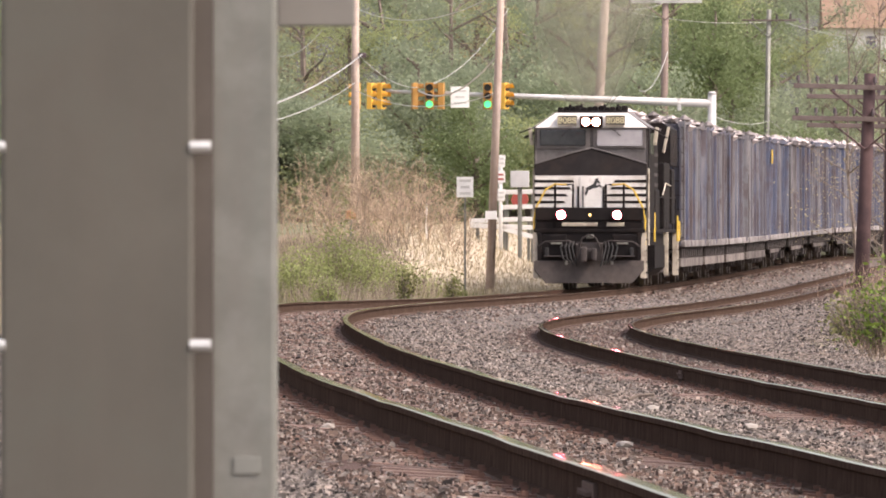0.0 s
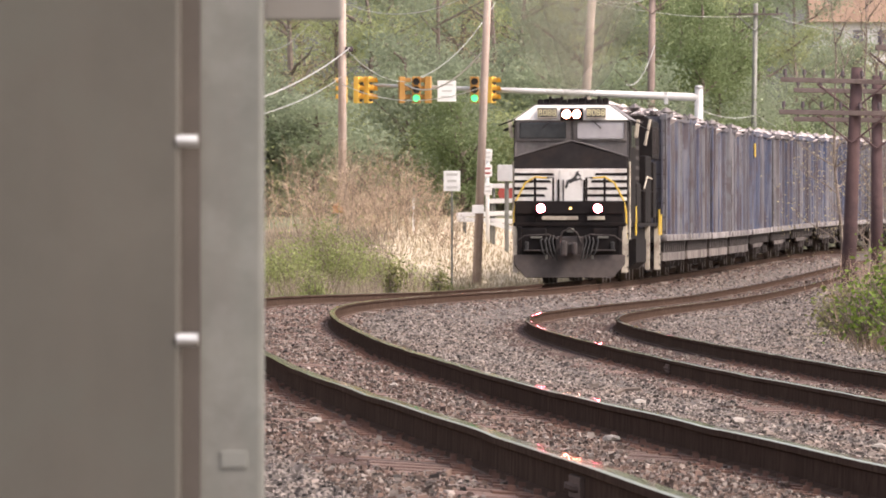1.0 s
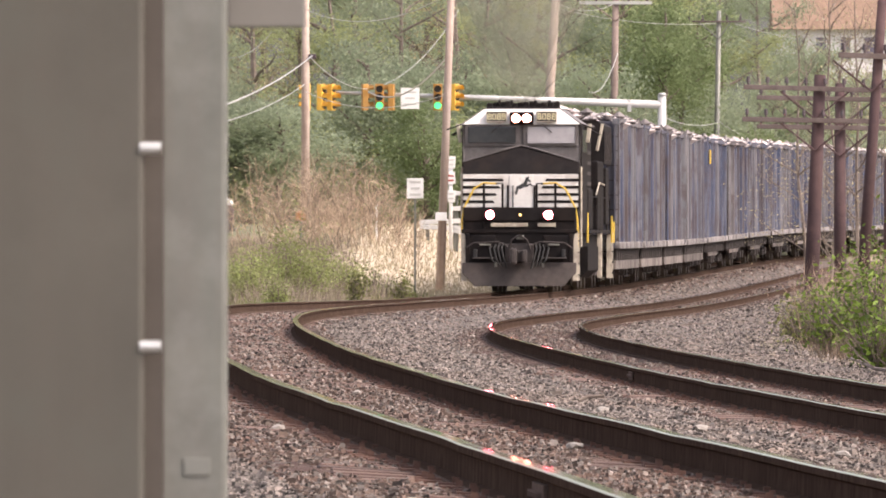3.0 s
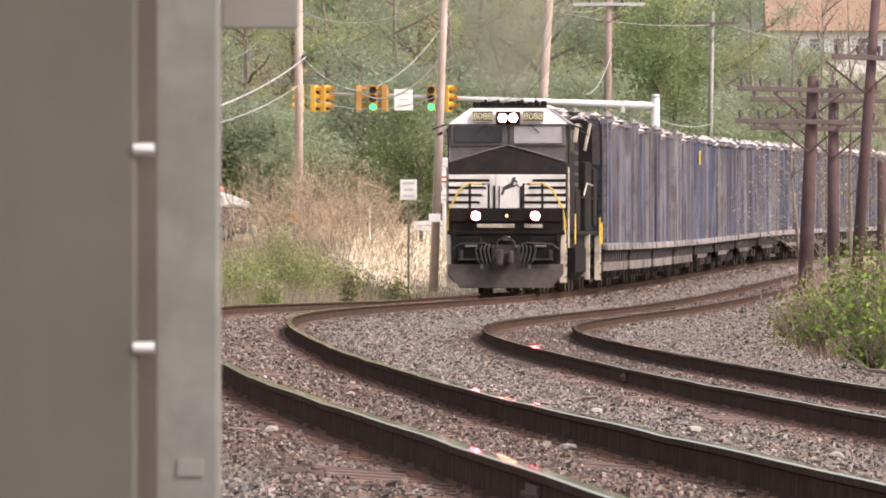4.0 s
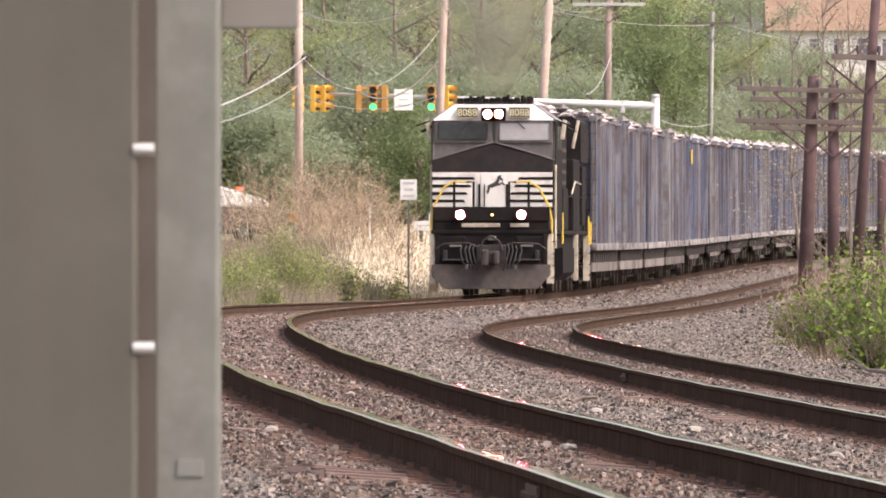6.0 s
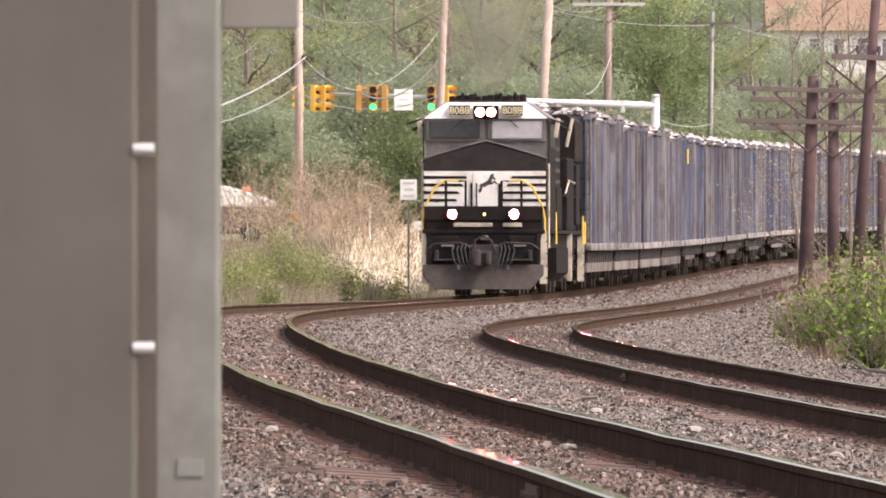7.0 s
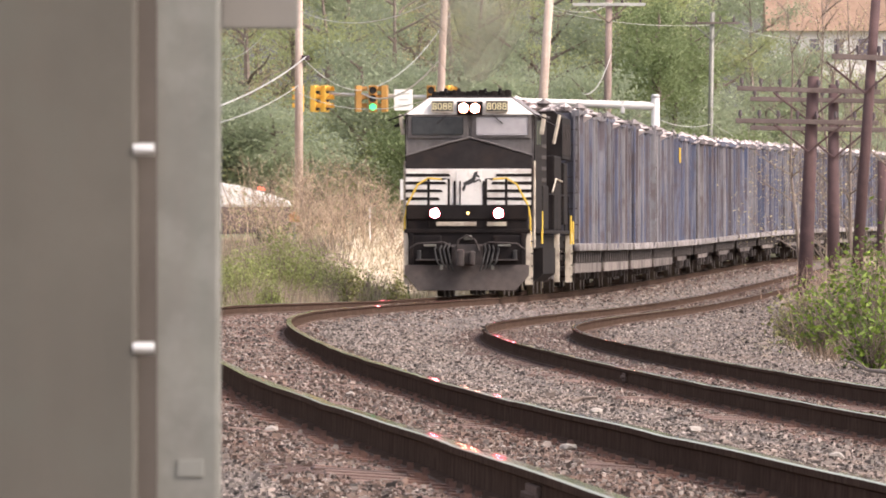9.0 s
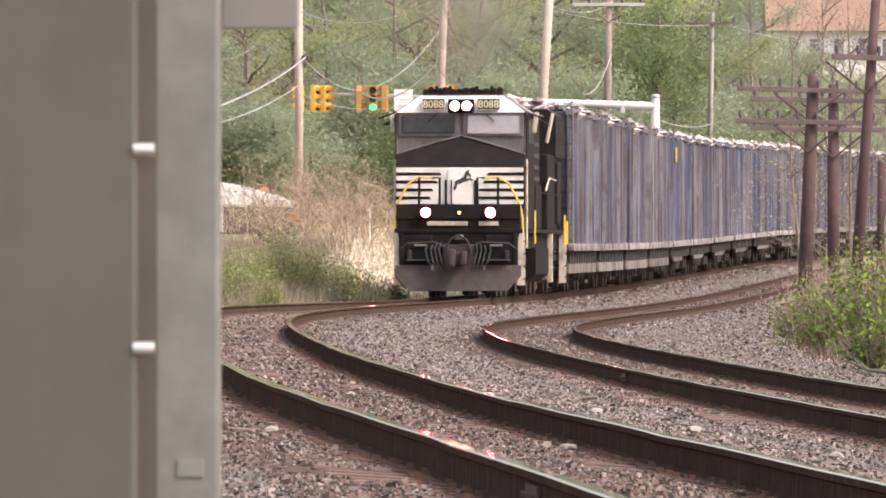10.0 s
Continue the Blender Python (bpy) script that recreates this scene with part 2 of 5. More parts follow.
def tube(bm, a, b, r, t, n=24):
    """A hollow round sleeve from a to b along y."""
    rings = [[bm.verts.new((a[0] + q * math.cos(6.2832 * k / n), y, a[2] + q * math.sin(6.2832 * k / n))) for k in range(n)] for y, q in ((a[1], r), (b[1], r), (b[1], r - t), (a[1], r - t))]
    for i in range(4):
        p, q = rings[i], rings[(i + 1) % 4]
        for k in range(n):
            bm.faces.new((p[k], p[(k + 1) % n], q[(k + 1) % n], q[k]))
    bmesh.ops.recalc_face_normals(bm, faces=bm.faces)
    return bm


def prism(bm, outline, axis, lo, hi):
    """A closed outline pushed along an axis from lo to hi. outline: pairs on the other two axes, in order."""
    def at(p, w):
        q = list(p)
        q.insert("xyz".index(axis), w)
        return q
    a = [bm.verts.new(at(p, lo)) for p in outline]
    b = [bm.verts.new(at(p, hi)) for p in outline]
    n = len(a)
    bm.faces.new(a)
    bm.faces.new(b[::-1])
    for i in range(n):
        bm.faces.new((a[i], b[i], b[(i + 1) % n], a[(i + 1) % n]))
    bmesh.ops.recalc_face_normals(bm, faces=bm.faces)
    return bm


def mesh_of(name, bm, material, smooth=False):
    me = bpy.data.meshes.new(name)
    bm.to_mesh(me)
    bm.free()
    me.materials.append(material)
    if smooth:
        for f in me.polygons:
            f.use_smooth = True
    return me


def part(name, bm, material, parent=None, label="", at=None, smooth=False):
    """One mesh object under a thing or a part."""
    ob = new(name, mesh_of(name, bm, material, smooth))
    ob.parent = parent
    if at is not None:
        ob.matrix_basis = at
    return tagged(ob, label)


def raw(name, verts, faces, material, parent=None):
    me = bpy.data.meshes.new(name)
    me.from_pydata(verts, [], faces)
    me.materials.append(material)
    ob = new(name, me)
    ob.parent = parent
    return ob


def B():
    return bmesh.new()


def thing(name, label, category, at=None, group="", kind=""):
    ob = new(name)
    if at is not None:
        ob.matrix_basis = at
    return tagged(ob, label, category, group, kind)


# ================= the railway's line =================
ROUTE = [(8, 3.75, 0), (22, 2.62, 0), (30, 2.13, 0), (37.3, 1.73, 0), (45.2, 1.25, 0), (54.3, 0.71, 0), (62.5, 0.24, 0), (71.8, -0.17, 0), (85, -0.76, 0), (104, -1.42, 0),
         (128, -2.1, 0), (147, -2.38, 0), (164, -2.25, 0), (183, -1.42, 0), (198, -0.48, 0), (223, 1.2, 0), (258.5, 3.45, 0.04), (292, 5.6, 0.14), (317, 7.2, 0.25),
         (352, 9.7, 0.48), (390, 12.9, 0.8), (450, 19.5, 1.2), (540, 32, 1.6), (640, 49, 1.9)]
GAUGE = 1.505


def spline(xs, ys, q):
    n, h = len(xs), np.diff(xs)
    A, b = np.eye(n), np.zeros(n)
    for i in range(1, n - 1):
        A[i, i - 1:i + 2] = h[i - 1], 2 * (h[i - 1] + h[i]), h[i]
        b[i] = 6 * ((ys[i + 1] - ys[i]) / h[i] - (ys[i] - ys[i - 1]) / h[i - 1])
    m = np.linalg.solve(A, b)
    i = np.clip(np.searchsorted(xs, q) - 1, 0, n - 2)
    a, c = xs[i + 1] - q, q - xs[i]
    return m[i] * a**3 / (6 * h[i]) + m[i + 1] * c**3 / (6 * h[i]) + (ys[i] / h[i] - m[i] * h[i] / 6) * a + (ys[i + 1] / h[i] - m[i + 1] * h[i] / 6) * c


def eased(a, half=12):
    k = np.hanning(2 * half + 1)
    p = np.concatenate([2 * a[0] - a[half:0:-1], a, 2 * a[-1] - a[-2:-half - 2:-1]])
    return np.convolve(p, k / k.sum(), "valid")


_r = np.array(ROUTE)
LINE_Y = np.arange(8, 640, 1.0)
LINE_X = eased(spline(_r[:, 0], _r[:, 1], LINE_Y)) - GAUGE / 2
LINE_Z = eased(spline(_r[:, 0], _r[:, 2], LINE_Y))
LINE_S = np.concatenate([[0], np.cumsum(np.hypot(np.diff(LINE_X), 1))])
LINE_T = np.gradient(LINE_X)


def on_line(s):
    """Place and slope of the main track's middle at s metres along it."""
    y = np.interp(s, LINE_S, LINE_Y)
    return Vector((np.interp(y, LINE_Y, LINE_X), y, np.interp(y, LINE_Y, LINE_Z))), float(np.interp(y, LINE_Y, LINE_T))


def cant(y):
    """How far the outer rail of the main track lies above the inner one."""
    return float(np.interp(y, (165, 205), (0.095, 0.0)))


def smooth01(v, a, b):
    t = np.clip((v - a) / (b - a), 0, 1)
    return t * t * (3 - 2 * t)


SIDING = 4.555                   # the second track's middle, to the right of the first
SIDING_DROP = 0.245


def ground_z(x, y):
    """The lie of the land."""
    x, y = np.asarray(x, float), np.asarray(y, float)
    yc = np.clip(y, 8, 639)
    d = x - np.interp(yc, LINE_Y, LINE_X)
    rail = np.interp(yc, LINE_Y, LINE_Z)
    bed = np.interp(d, (-9, -5, -2.3, -1.35, 1.35, 2.2, 3.0, 6.1, 7.2, 9.5, 14), (-0.5, -0.45, -0.255, -0.192, -0.192, -0.255, -0.437, -0.437, -0.56, -0.62, -0.3)) + rail
    bed = bed + np.interp(yc, (165, 205), (0.095, 0.0)) * np.interp(d, (-5.5, -2.6, -1.5, 0.75), (0, 0.8, 1.4, 0))
    bank_l = np.interp(yc, (170, 215, 260, 340, 420, 520, 639), (-0.45, -0.3, 0.2, 2.1, 2.5, 6.0, 11.0)) - 0.5 * smooth01(-x, 3.0, 5.0) * smooth01(yc, 290, 325) * (1 - smooth01(yc, 345, 380))
    bank_r = np.interp(yc, (8, 100, 200, 330, 450, 560, 639), (-0.4, -0.1, 0.3, 0.8, 2.5, 8.0, 12.0))
    bank = np.where(d < 0, bank_l, bank_r)
    w = np.where(d < 0, smooth01(-d, 3.2, 9.0), smooth01(d, 9.0, 15.0))
    return bed * (1 - w) + bank * w
# ================= ground and tracks =================
def build_ground():
    ys = np.concatenate([np.linspace(-400, 4, 12), np.arange(8, 30, 2.0), np.arange(30, 70, 0.25), np.arange(70, 130, 0.6), np.arange(130, 300, 1.5), np.arange(300, 700, 5), np.geomspace(720, 4500, 12)])
    ds = np.concatenate([-np.geomspace(2500, 12, 14), np.arange(-11, -6, 0.7), np.arange(-6, 11, 0.16), np.arange(11, 30, 1.0), np.geomspace(32, 2500, 14)])
    yy, dd = np.meshgrid(ys, ds, indexing="ij")
    xx = dd + np.interp(np.clip(yy, 8, 639), LINE_Y, LINE_X)
    zz = ground_z(xx, yy)
    rng = np.random.default_rng(3)
    near = (np.abs(dd) < 11) & (yy < 300) & (yy > 8)
    zz = zz + np.where(near, rng.normal(0, 0.006, zz.shape), 0)
    ny, nd = yy.shape
    verts = np.stack([xx, yy, zz], -1).reshape(-1, 3)
    idx = np.arange(ny * nd).reshape(ny, nd)
    faces = np.stack([idx[:-1, :-1], idx[:-1, 1:], idx[1:, 1:], idx[1:, :-1]], -1).reshape(-1, 4)
    ob = raw("ground", verts.tolist(), faces.tolist(), M["ballast"])
    ob.data.materials.append(M["soil"])
    dm = 0.5 * (dd[:-1, :-1] + dd[1:, 1:]).reshape(-1)
    ym = yy[:-1, :-1].reshape(-1)
    xm = xx[:-1, :-1].reshape(-1)
    edge = -6.2 + 0.8 * np.sin(ym * 0.31) + rng.normal(0, 0.3, dm.size)
    edge = np.where(ym > 150, np.interp(ym, (150, 190), (-6.2, -3.0)) + rng.normal(0, 0.25, dm.size), edge)
    soil = (dm < edge) | (dm > 8.7 + rng.normal(0, 0.35, dm.size)) | (ym > 420) | (ym < 8)
    ob.data.materials.append(M["litter"])
    ob.data.materials.append(M["pale_bank"])
    ob.data.materials.append(M["fouled"])
    kind = soil.astype(np.int32)
    wob = rng.normal(0, 0.12, dm.size)
    kind = np.where(~soil & ((np.abs(dm + 0.15) < 1.35 + wob) | (np.abs(dm - SIDING) < 1.15 + wob) | ((ym > 240) & (dm < 1.8 + wob) & (dm > -3))), 4, kind)
    kind = np.where(soil & (ym > 350 + rng.normal(0, 5, dm.size)), 2, kind)
    kind = np.where(soil & (dm < -4) & (ym > 228 + rng.normal(0, 5, dm.size)) & (ym < 345) & (xm > (-0.0128 + rng.normal(0, 0.0012, dm.size)) * ym), 3, kind)
    ob.data.polygons.foreach_set("material_index", kind.astype(np.int32))
    tagged(ob, "crushed grey stone ballast, worn earth and dry grass", "ground", kind="structure")


RAIL_OUTLINE = [(-0.07, -0.172), (0.07, -0.172), (0.07, -0.160), (0.012, -0.145), (0.010, -0.048), (0.036, -0.036), (0.036, -0.006), (0.026, 0.0), (-0.026, 0.0), (-0.036, -0.006), (-0.036, -0.036), (-0.010, -0.048), (-0.012, -0.145), (-0.07, -0.160)]


def build_rail(parent, middle, side, drop, sup, ripple, phase):
    """One rail as a swept rail section; worn joints dip slightly every 11.9 m."""
    ys = np.concatenate([np.arange(9, 130, 0.7), np.arange(130, 230, 1.0), np.arange(230, 600, 3.0)])
    verts, faces, heads = [], [], []
    n = len(RAIL_OUTLINE)
    for i, y in enumerate(ys):
        t = float(np.interp(y, LINE_Y, LINE_T))
        nx, ny = 1 / math.hypot(1, t), -t / math.hypot(1, t)
        off = middle + side * GAUGE / 2
        ph = ((y + phase) % 11.9) - 5.95
        dip = -ripple * math.exp(-(ph / 0.9) ** 2) + 0.35 * ripple * math.sin(y * 0.9 + phase)
        kink = 0.5 * ripple * math.sin(y * 0.53 + phase * 2)
        x0 = float(np.interp(y, LINE_Y, LINE_X)) + nx * (off + kink)
        y0 = y + ny * off
        z0 = float(np.interp(y, LINE_Y, LINE_Z)) - drop + (sup(y) if side < 0 else 0) + dip
        for a, z in RAIL_OUTLINE:
            verts.append((x0 + nx * a, y0 + ny * a, z0 + z))
        if i:
            o = i * n
            for k in range(n):
                faces.append((o - n + k, o - n + (k + 1) % n, o + (k + 1) % n, o + k))
                # foot edges get a paler colour in place of the light they catch
                heads.append(1 if k in (6, 7, 8) else 2 if k in (1, 13) else 0)
    ob = raw("rail", verts, faces, M["rail_side"], parent)
    ob.data.materials.append(M["rail_head"])
    ob.data.materials.append(M["rail_foot"])
    ob.data.polygons.foreach_set("material_index", heads)
    for p in ob.data.polygons:
        p.use_smooth = False
    return ob


def joint_bars(parent, y, middle, side, drop, sup):
    t = float(np.interp(y, LINE_Y, LINE_T))
    off = middle + side * GAUGE / 2
    x0, z0 = float(np.interp(y, LINE_Y, LINE_X)) + off, float(np.interp(y, LINE_Y, LINE_Z)) - drop + (sup(y) if side < 0 else 0)
    bm = B()
    for sx in (-1, 1):
        box(bm, (0.022 * sx, 0, -0.097), (0.022, 0.62, 0.085), 0.006)
        for k in (-0.22, -0.08, 0.08, 0.22):
            rod(bm, (0.03 * sx, k, -0.097), (0.055 * sx, k, -0.097), 0.016, n=6)
    part("joint_bar", bm, M["rail_foot"], parent, "bolted rail joint bar", at=pose(x0, y, z0, 0, 0, -math.degrees(math.atan(t))))


def build_track(label, middle, drop, sup, first, ripple):
    track = thing("railway_track", label, "railway track", group="railway tracks", kind="structure")
    for side, ph in ((-1, 2.0 + first), (1, 6.5 + first)):
        build_rail(track, middle, side, drop, sup, ripple, ph)
    bm = B()
    box(bm, (0, 0, 0), (2.6, 0.225, 0.17), 0.012)
    tie = mesh_of("tie", bm, M["tie"])
    bm = B()
    for s in (-1, 1):
        box(bm, (s * GAUGE / 2, 0, 0.088), (0.36, 0.19, 0.014))
        for a in (-0.1, 0.1):
            box(bm, (s * GAUGE / 2 + a, 0.05, 0.105), (0.03, 0.02, 0.03))
    plate = mesh_of("tie_plates", bm, M["tie_plate"])
    rng = random.Random(7 + int(first))
    y, k, rest_v, rest_f = 31.0, 0, [], []
    while y < 330:
        t = float(np.interp(y, LINE_Y, LINE_T))
        x0, z0 = float(np.interp(y, LINE_Y, LINE_X)) + middle, float(np.interp(y, LINE_Y, LINE_Z)) - drop
        e = sup(y)
        m = pose(x0 + rng.uniform(-0.06, 0.06), y, z0 - 0.266 + e / 2, 0, math.degrees(math.atan(e / GAUGE)), -math.degrees(math.atan(t)) + rng.uniform(-1, 1))
        if k < 150:
            ob = new("tie", tie)
            ob.parent, ob.matrix_basis = track, m
            pl = new("tie_plate", plate)
            pl.parent = ob
        else:
            o = len(rest_v)
            rest_v += [tuple(m @ Vector((a, b, c))) for a in (-1.3, 1.3) for b in (-0.11, 0.11) for c in (-0.08, 0.085)]
            rest_f += [tuple(o + i for i in f) for f in ((1, 3, 7, 5), (0, 1, 5, 4), (2, 6, 7, 3), (0, 2, 3, 1), (4, 5, 7, 6))]
        k += 1
        y += 0.53 + rng.uniform(-0.02, 0.02)
    tagged(raw("ties", rest_v, rest_f, M["tie"], track), kind="stuff")
    return track


def build_stones():
    """Loose ballast: broken stones of 2 to 6 cm with blunt tops, thickest near the lens."""
    rng = np.random.default_rng(11)
    n = 235000
    y = 34 * (400 / 34) ** (rng.random(n) ** 1.12)
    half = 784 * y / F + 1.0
    x = rng.uniform(-1, 1, n) * half * 1.05 - 0.1
    d = x - np.interp(y, LINE_Y, LINE_X)
    keep = (np.abs(np.abs(d) - GAUGE / 2) > 0.085) & (np.abs(np.abs(d - SIDING) - GAUGE / 2) > 0.085) & (d < 9.5) & (d > np.interp(y, (150, 190), (-7, -2.9)))
    x, y, d = x[keep], y[keep], d[keep]
    n = len(x)
    r = rng.uniform(0.006, 0.0165, n) * (1 + 0.8 * (rng.random(n) > 0.94)) * np.interp(y, (35, 160, 250, 400), (1.0, 1.7, 2.6, 4.0))
    on_ties = (np.abs(d) < 1.5) | (np.abs(d - SIDING) < 1.45)
    bare = np.sin(x * 2.3 + 1.1 * np.sin(y * 0.9)) * np.sin(y * 0.55 + 0.7) > 0.55          # patches where the ties show
    by_rail = (np.abs(np.abs(d) - GAUGE / 2) < 0.24) | (np.abs(np.abs(d - SIDING) - GAUGE / 2) < 0.24)
    bare |= by_rail & (rng.random(n) < 0.85)
    z = ground_z(x, y) - r * 0.1 + np.where(on_ties, np.where(bare, -0.006, rng.uniform(0.01, 0.026, n)), 0.006)
    z += np.where((d - SIDING > -1.5) & (d < SIDING) & ~by_rail, 0.017, 0)      # heaped over the raised tie ends of the second track
    az = rng.uniform(0, 6.28, (n, 1)) + np.array([0, 2.09, 4.19]) + rng.uniform(-0.6, 0.6, (n, 3))
    foot = rng.uniform(0.8, 1.35, (n, 3))
    top = foot * rng.uniform(0.35, 0.95, (n, 3))
    height = rng.uniform(0.3, 0.85, (n, 1)) + rng.uniform(-0.3, 0.3, (n, 3))
    v = np.zeros((n, 6, 3))
    for k, (rad, hh) in enumerate(((foot, -0.3), (top, height))):
        v[:, 3 * k:3 * k + 3, 0], v[:, 3 * k:3 * k + 3, 1], v[:, 3 * k:3 * k + 3, 2] = rad * np.cos(az), rad * np.sin(az), hh
    v = v * r[:, None, None] + np.stack([x, y, z], -1)[:, None]
    sides = np.array([(0, 1, 4, 3), (1, 2, 5, 4), (2, 0, 3, 5)])
    brown = ((np.abs(d + 0.15) < 1.4) | (np.abs(d - SIDING) < 1.2) | ((y > 170) & (d < 2.3))) & (rng.random(n) < np.interp(y, (50, 130), (0.6, 0.35)))
    for sel, material, label in ((~brown, "stone", "loose broken grey ballast stones between the tracks"), (brown, "stone_brown", "brown fouled ballast stones among the ties")):
        q = v[sel]
        o = 6 * np.arange(len(q))
        f = (sides[None] + o[:, None, None]).reshape(-1, 4).tolist() + (np.array([(3, 4, 5)]) + o[:, None]).tolist()
        tagged(raw("ballast_stones", q.reshape(-1, 3).tolist(), f, M[material]), label, "ballast", kind="stuff")


def flat(y):
    return 0.02


build_ground()
main_track = build_track("rusty main line rails with bright heads on wooden ties", 0.0, 0.0, cant, 0, 0.0045)
siding = build_track("rusty second track on wooden ties, slightly lower", SIDING, SIDING_DROP, flat, 4, 0.004)
joint_bars(main_track, 34.8, 0.0, -1, 0.0, cant)
joint_bars(siding, 96.0, SIDING, -1, SIDING_DROP, flat)
build_stones()
# ================= the train =================
LOCO_LEN = 21.0


def words(text, size, material, parent, at, name="number"):
    cu = bpy.data.curves.new(name, "FONT")
    cu.body, cu.size, cu.extrude, cu.align_x, cu.align_y = text, size, 0.004, "CENTER", "CENTER"
    ob = new(name, cu)
    ob.data.materials.append(material)
    ob.parent, ob.matrix_basis = parent, at
    return ob


def bogie(parent, y, axles, gap, r, frame_m):
    """A truck: side frames, springs and wheelsets."""
    bm = B()
    L = gap * (axles - 1) + 1.1
    for sx in (-1, 1):
        prism(bm, [(y - L / 2, 0.5), (y - L / 2 + 0.2, 0.72), (y - 0.4, 0.8), (y + 0.4, 0.8), (y + L / 2 - 0.2, 0.72), (y + L / 2, 0.5), (y + L / 2 - 0.1, 0.38), (y + 0.5, 0.45), (y, 0.32), (y - 0.5, 0.45), (y - L / 2 + 0.1, 0.38)],
              "x", sx * 1.02 - 0.07, sx * 1.02 + 0.07)
        for k in range(axles):
            yy = y + (k - (axles - 1) / 2) * gap
            box(bm, (sx * 1.12, yy, r), (0.2, 0.32, 0.3), 0.03)
        for q in (-0.22, 0.0, 0.22):
            rod(bm, (sx * 1.05, y + q, 0.42), (sx * 1.05, y + q, 0.68), 0.08, n=8)
    box(bm, (0, y, 0.6), (2.0, 0.4, 0.25), 0.03)
    fr = part("truck_frame", bm, frame_m, parent)
    for k in range(axles):
        yy = y + (k - (axles - 1) / 2) * gap
        bm = B()
        rod(bm, (-0.75, 0, 0), (0.75, 0, 0), 0.09, n=10)
        for sx in (-1, 1):
            rod(bm, (sx * 0.685, 0, 0), (sx * 0.81, 0, 0), r, r * 0.985, n=28)
            rod(bm, (sx * 0.655, 0, 0), (sx * 0.69, 0, 0), r + 0.027, n=28)
            rod(bm, (sx * 0.8, 0, 0), (sx * 0.83, 0, 0), r * 0.5, r * 0.35, n=16)
        wheelsets.append((part("wheelset", bm, M["wheel_steel"], parent, "steel wheelset"), yy, r))
    return fr


wheelsets = []


def build_loco():
    lo = thing("locomotive", "black diesel freight locomotive with white stripes and lit headlights", "locomotive")
    K, W = M["loco_black"], M["loco_white"]
    # underframe and platform
    bm = B()
    box(bm, (0, LOCO_LEN / 2, 1.35), (2.7, LOCO_LEN - 1.0, 0.36), 0.04)
    box(bm, (0, LOCO_LEN / 2, 1.6), (3.05, LOCO_LEN - 0.6, 0.1), 0.02)
    part("underframe", bm, K, lo)
    # pilot and plow
    bm = B()
    box(bm, (0, 0.42, 1.2), (2.95, 0.16, 1.35), 0.05)
    pilot = part("pilot", bm, K, lo)
    for s in (-1, 1):
        bm = B()
        box(bm, (s * 1.0, 0.33, 1.05), (0.75, 0.1, 0.9), 0.05)
        part("pilot_plate", bm, K, pilot)
        bm = B()
        box(bm, (s * 1.36, 0.6, 1.0), (0.12, 0.7, 1.1), 0.03)
        part("step_side", bm, K, pilot)
    bm = B()
    prism(bm, [(-1.5, 0.78), (1.5, 0.78), (1.5, 0.52), (1.18, 0.16), (-1.18, 0.16), (-1.5, 0.52)], "y", 0.2, 0.26)
    for v in bm.verts:
        v.co.y -= 0.5 * max(0, 0.78 - v.co.z) * (1 - abs(v.co.x) / 2.2)
    bmesh.ops.bevel(bm, geom=list(bm.edges), offset=0.012, segments=1, affect="EDGES")
    part("snow_plow", bm, M["plow"], lo, "dusty grey steel snow plow")
    # coupler, hoses
    bm = B()
    box(bm, (0, 0.1, 0.95), (0.36, 0.8, 0.3), 0.05)
    box(bm, (-0.12, -0.36, 0.95), (0.18, 0.36, 0.42), 0.06)
    box(bm, (0.16, -0.3, 0.95), (0.14, 0.3, 0.34), 0.05)
    box(bm, (0, 0.3, 0.98), (0.75, 0.14, 0.6), 0.05)
    part("coupler", bm, M["steel_dark"], lo, "dark steel knuckle coupler")
    for s in (-1, 1):
        for k, x in enumerate((0.42, 0.52, 0.62, 0.74)):
            bm = B()
            pts = [(s * x, 0.3, 1.3 - 0.03 * k), (s * (x + 0.04), 0.12, 1.15), (s * (x - 0.03), 0.02, 0.85), (s * (x - 0.1), 0.05, 0.62 + 0.05 * k)]
            pipe(bm, pts, 0.024)
            part("air_hose", bm, M["rubber"], lo)
        bm = B()
        box(bm, (s * 0.62, 0.2, 0.72), (0.07, 0.05, 0.12), 0.01)
        part("hose_bracket", box(B(), (s * 0.9, 0.25, 1.25), (0.3, 0.08, 0.05), 0.01), M["galv"], lo, "bright metal hose bracket")
        part("hose_coupling", bm, M["galv"], lo, "bright metal hose coupling")
        # uncoupling lever
        bm = B()
        pipe(bm, [(s * 0.3, 0.02, 1.2), (s * 0.55, 0.0, 1.33), (s * 1.2, 0.05, 1.3), (s * 1.42, 0.1, 1.15)], 0.018)
        part("uncoupling_lever", bm, M["steel_dark"], lo)
        # step wells
        for yy, nm in ((0.75, "front_steps"), (LOCO_LEN - 1.0, "rear_steps")):
            bm = B()
            for k in range(4):
                box(bm, (s * 1.4, yy, 0.45 + 0.3 * k), (0.3, 0.75, 0.04), 0.008)
            st = part(nm, bm, K, lo)
            for e in (-0.42, 0.42):
                bm = B()
                prism(bm, [(yy + e - 0.05, 0.3), (yy + e + 0.05, 0.3), (yy + e + 0.12, 1.6), (yy + e + 0.02, 1.6)], "x", s * 1.47 - 0.07, s * 1.47 + 0.07)
                part("step_edge", bm, M["cream"], st, "cream-painted step edge")
    arch = B()
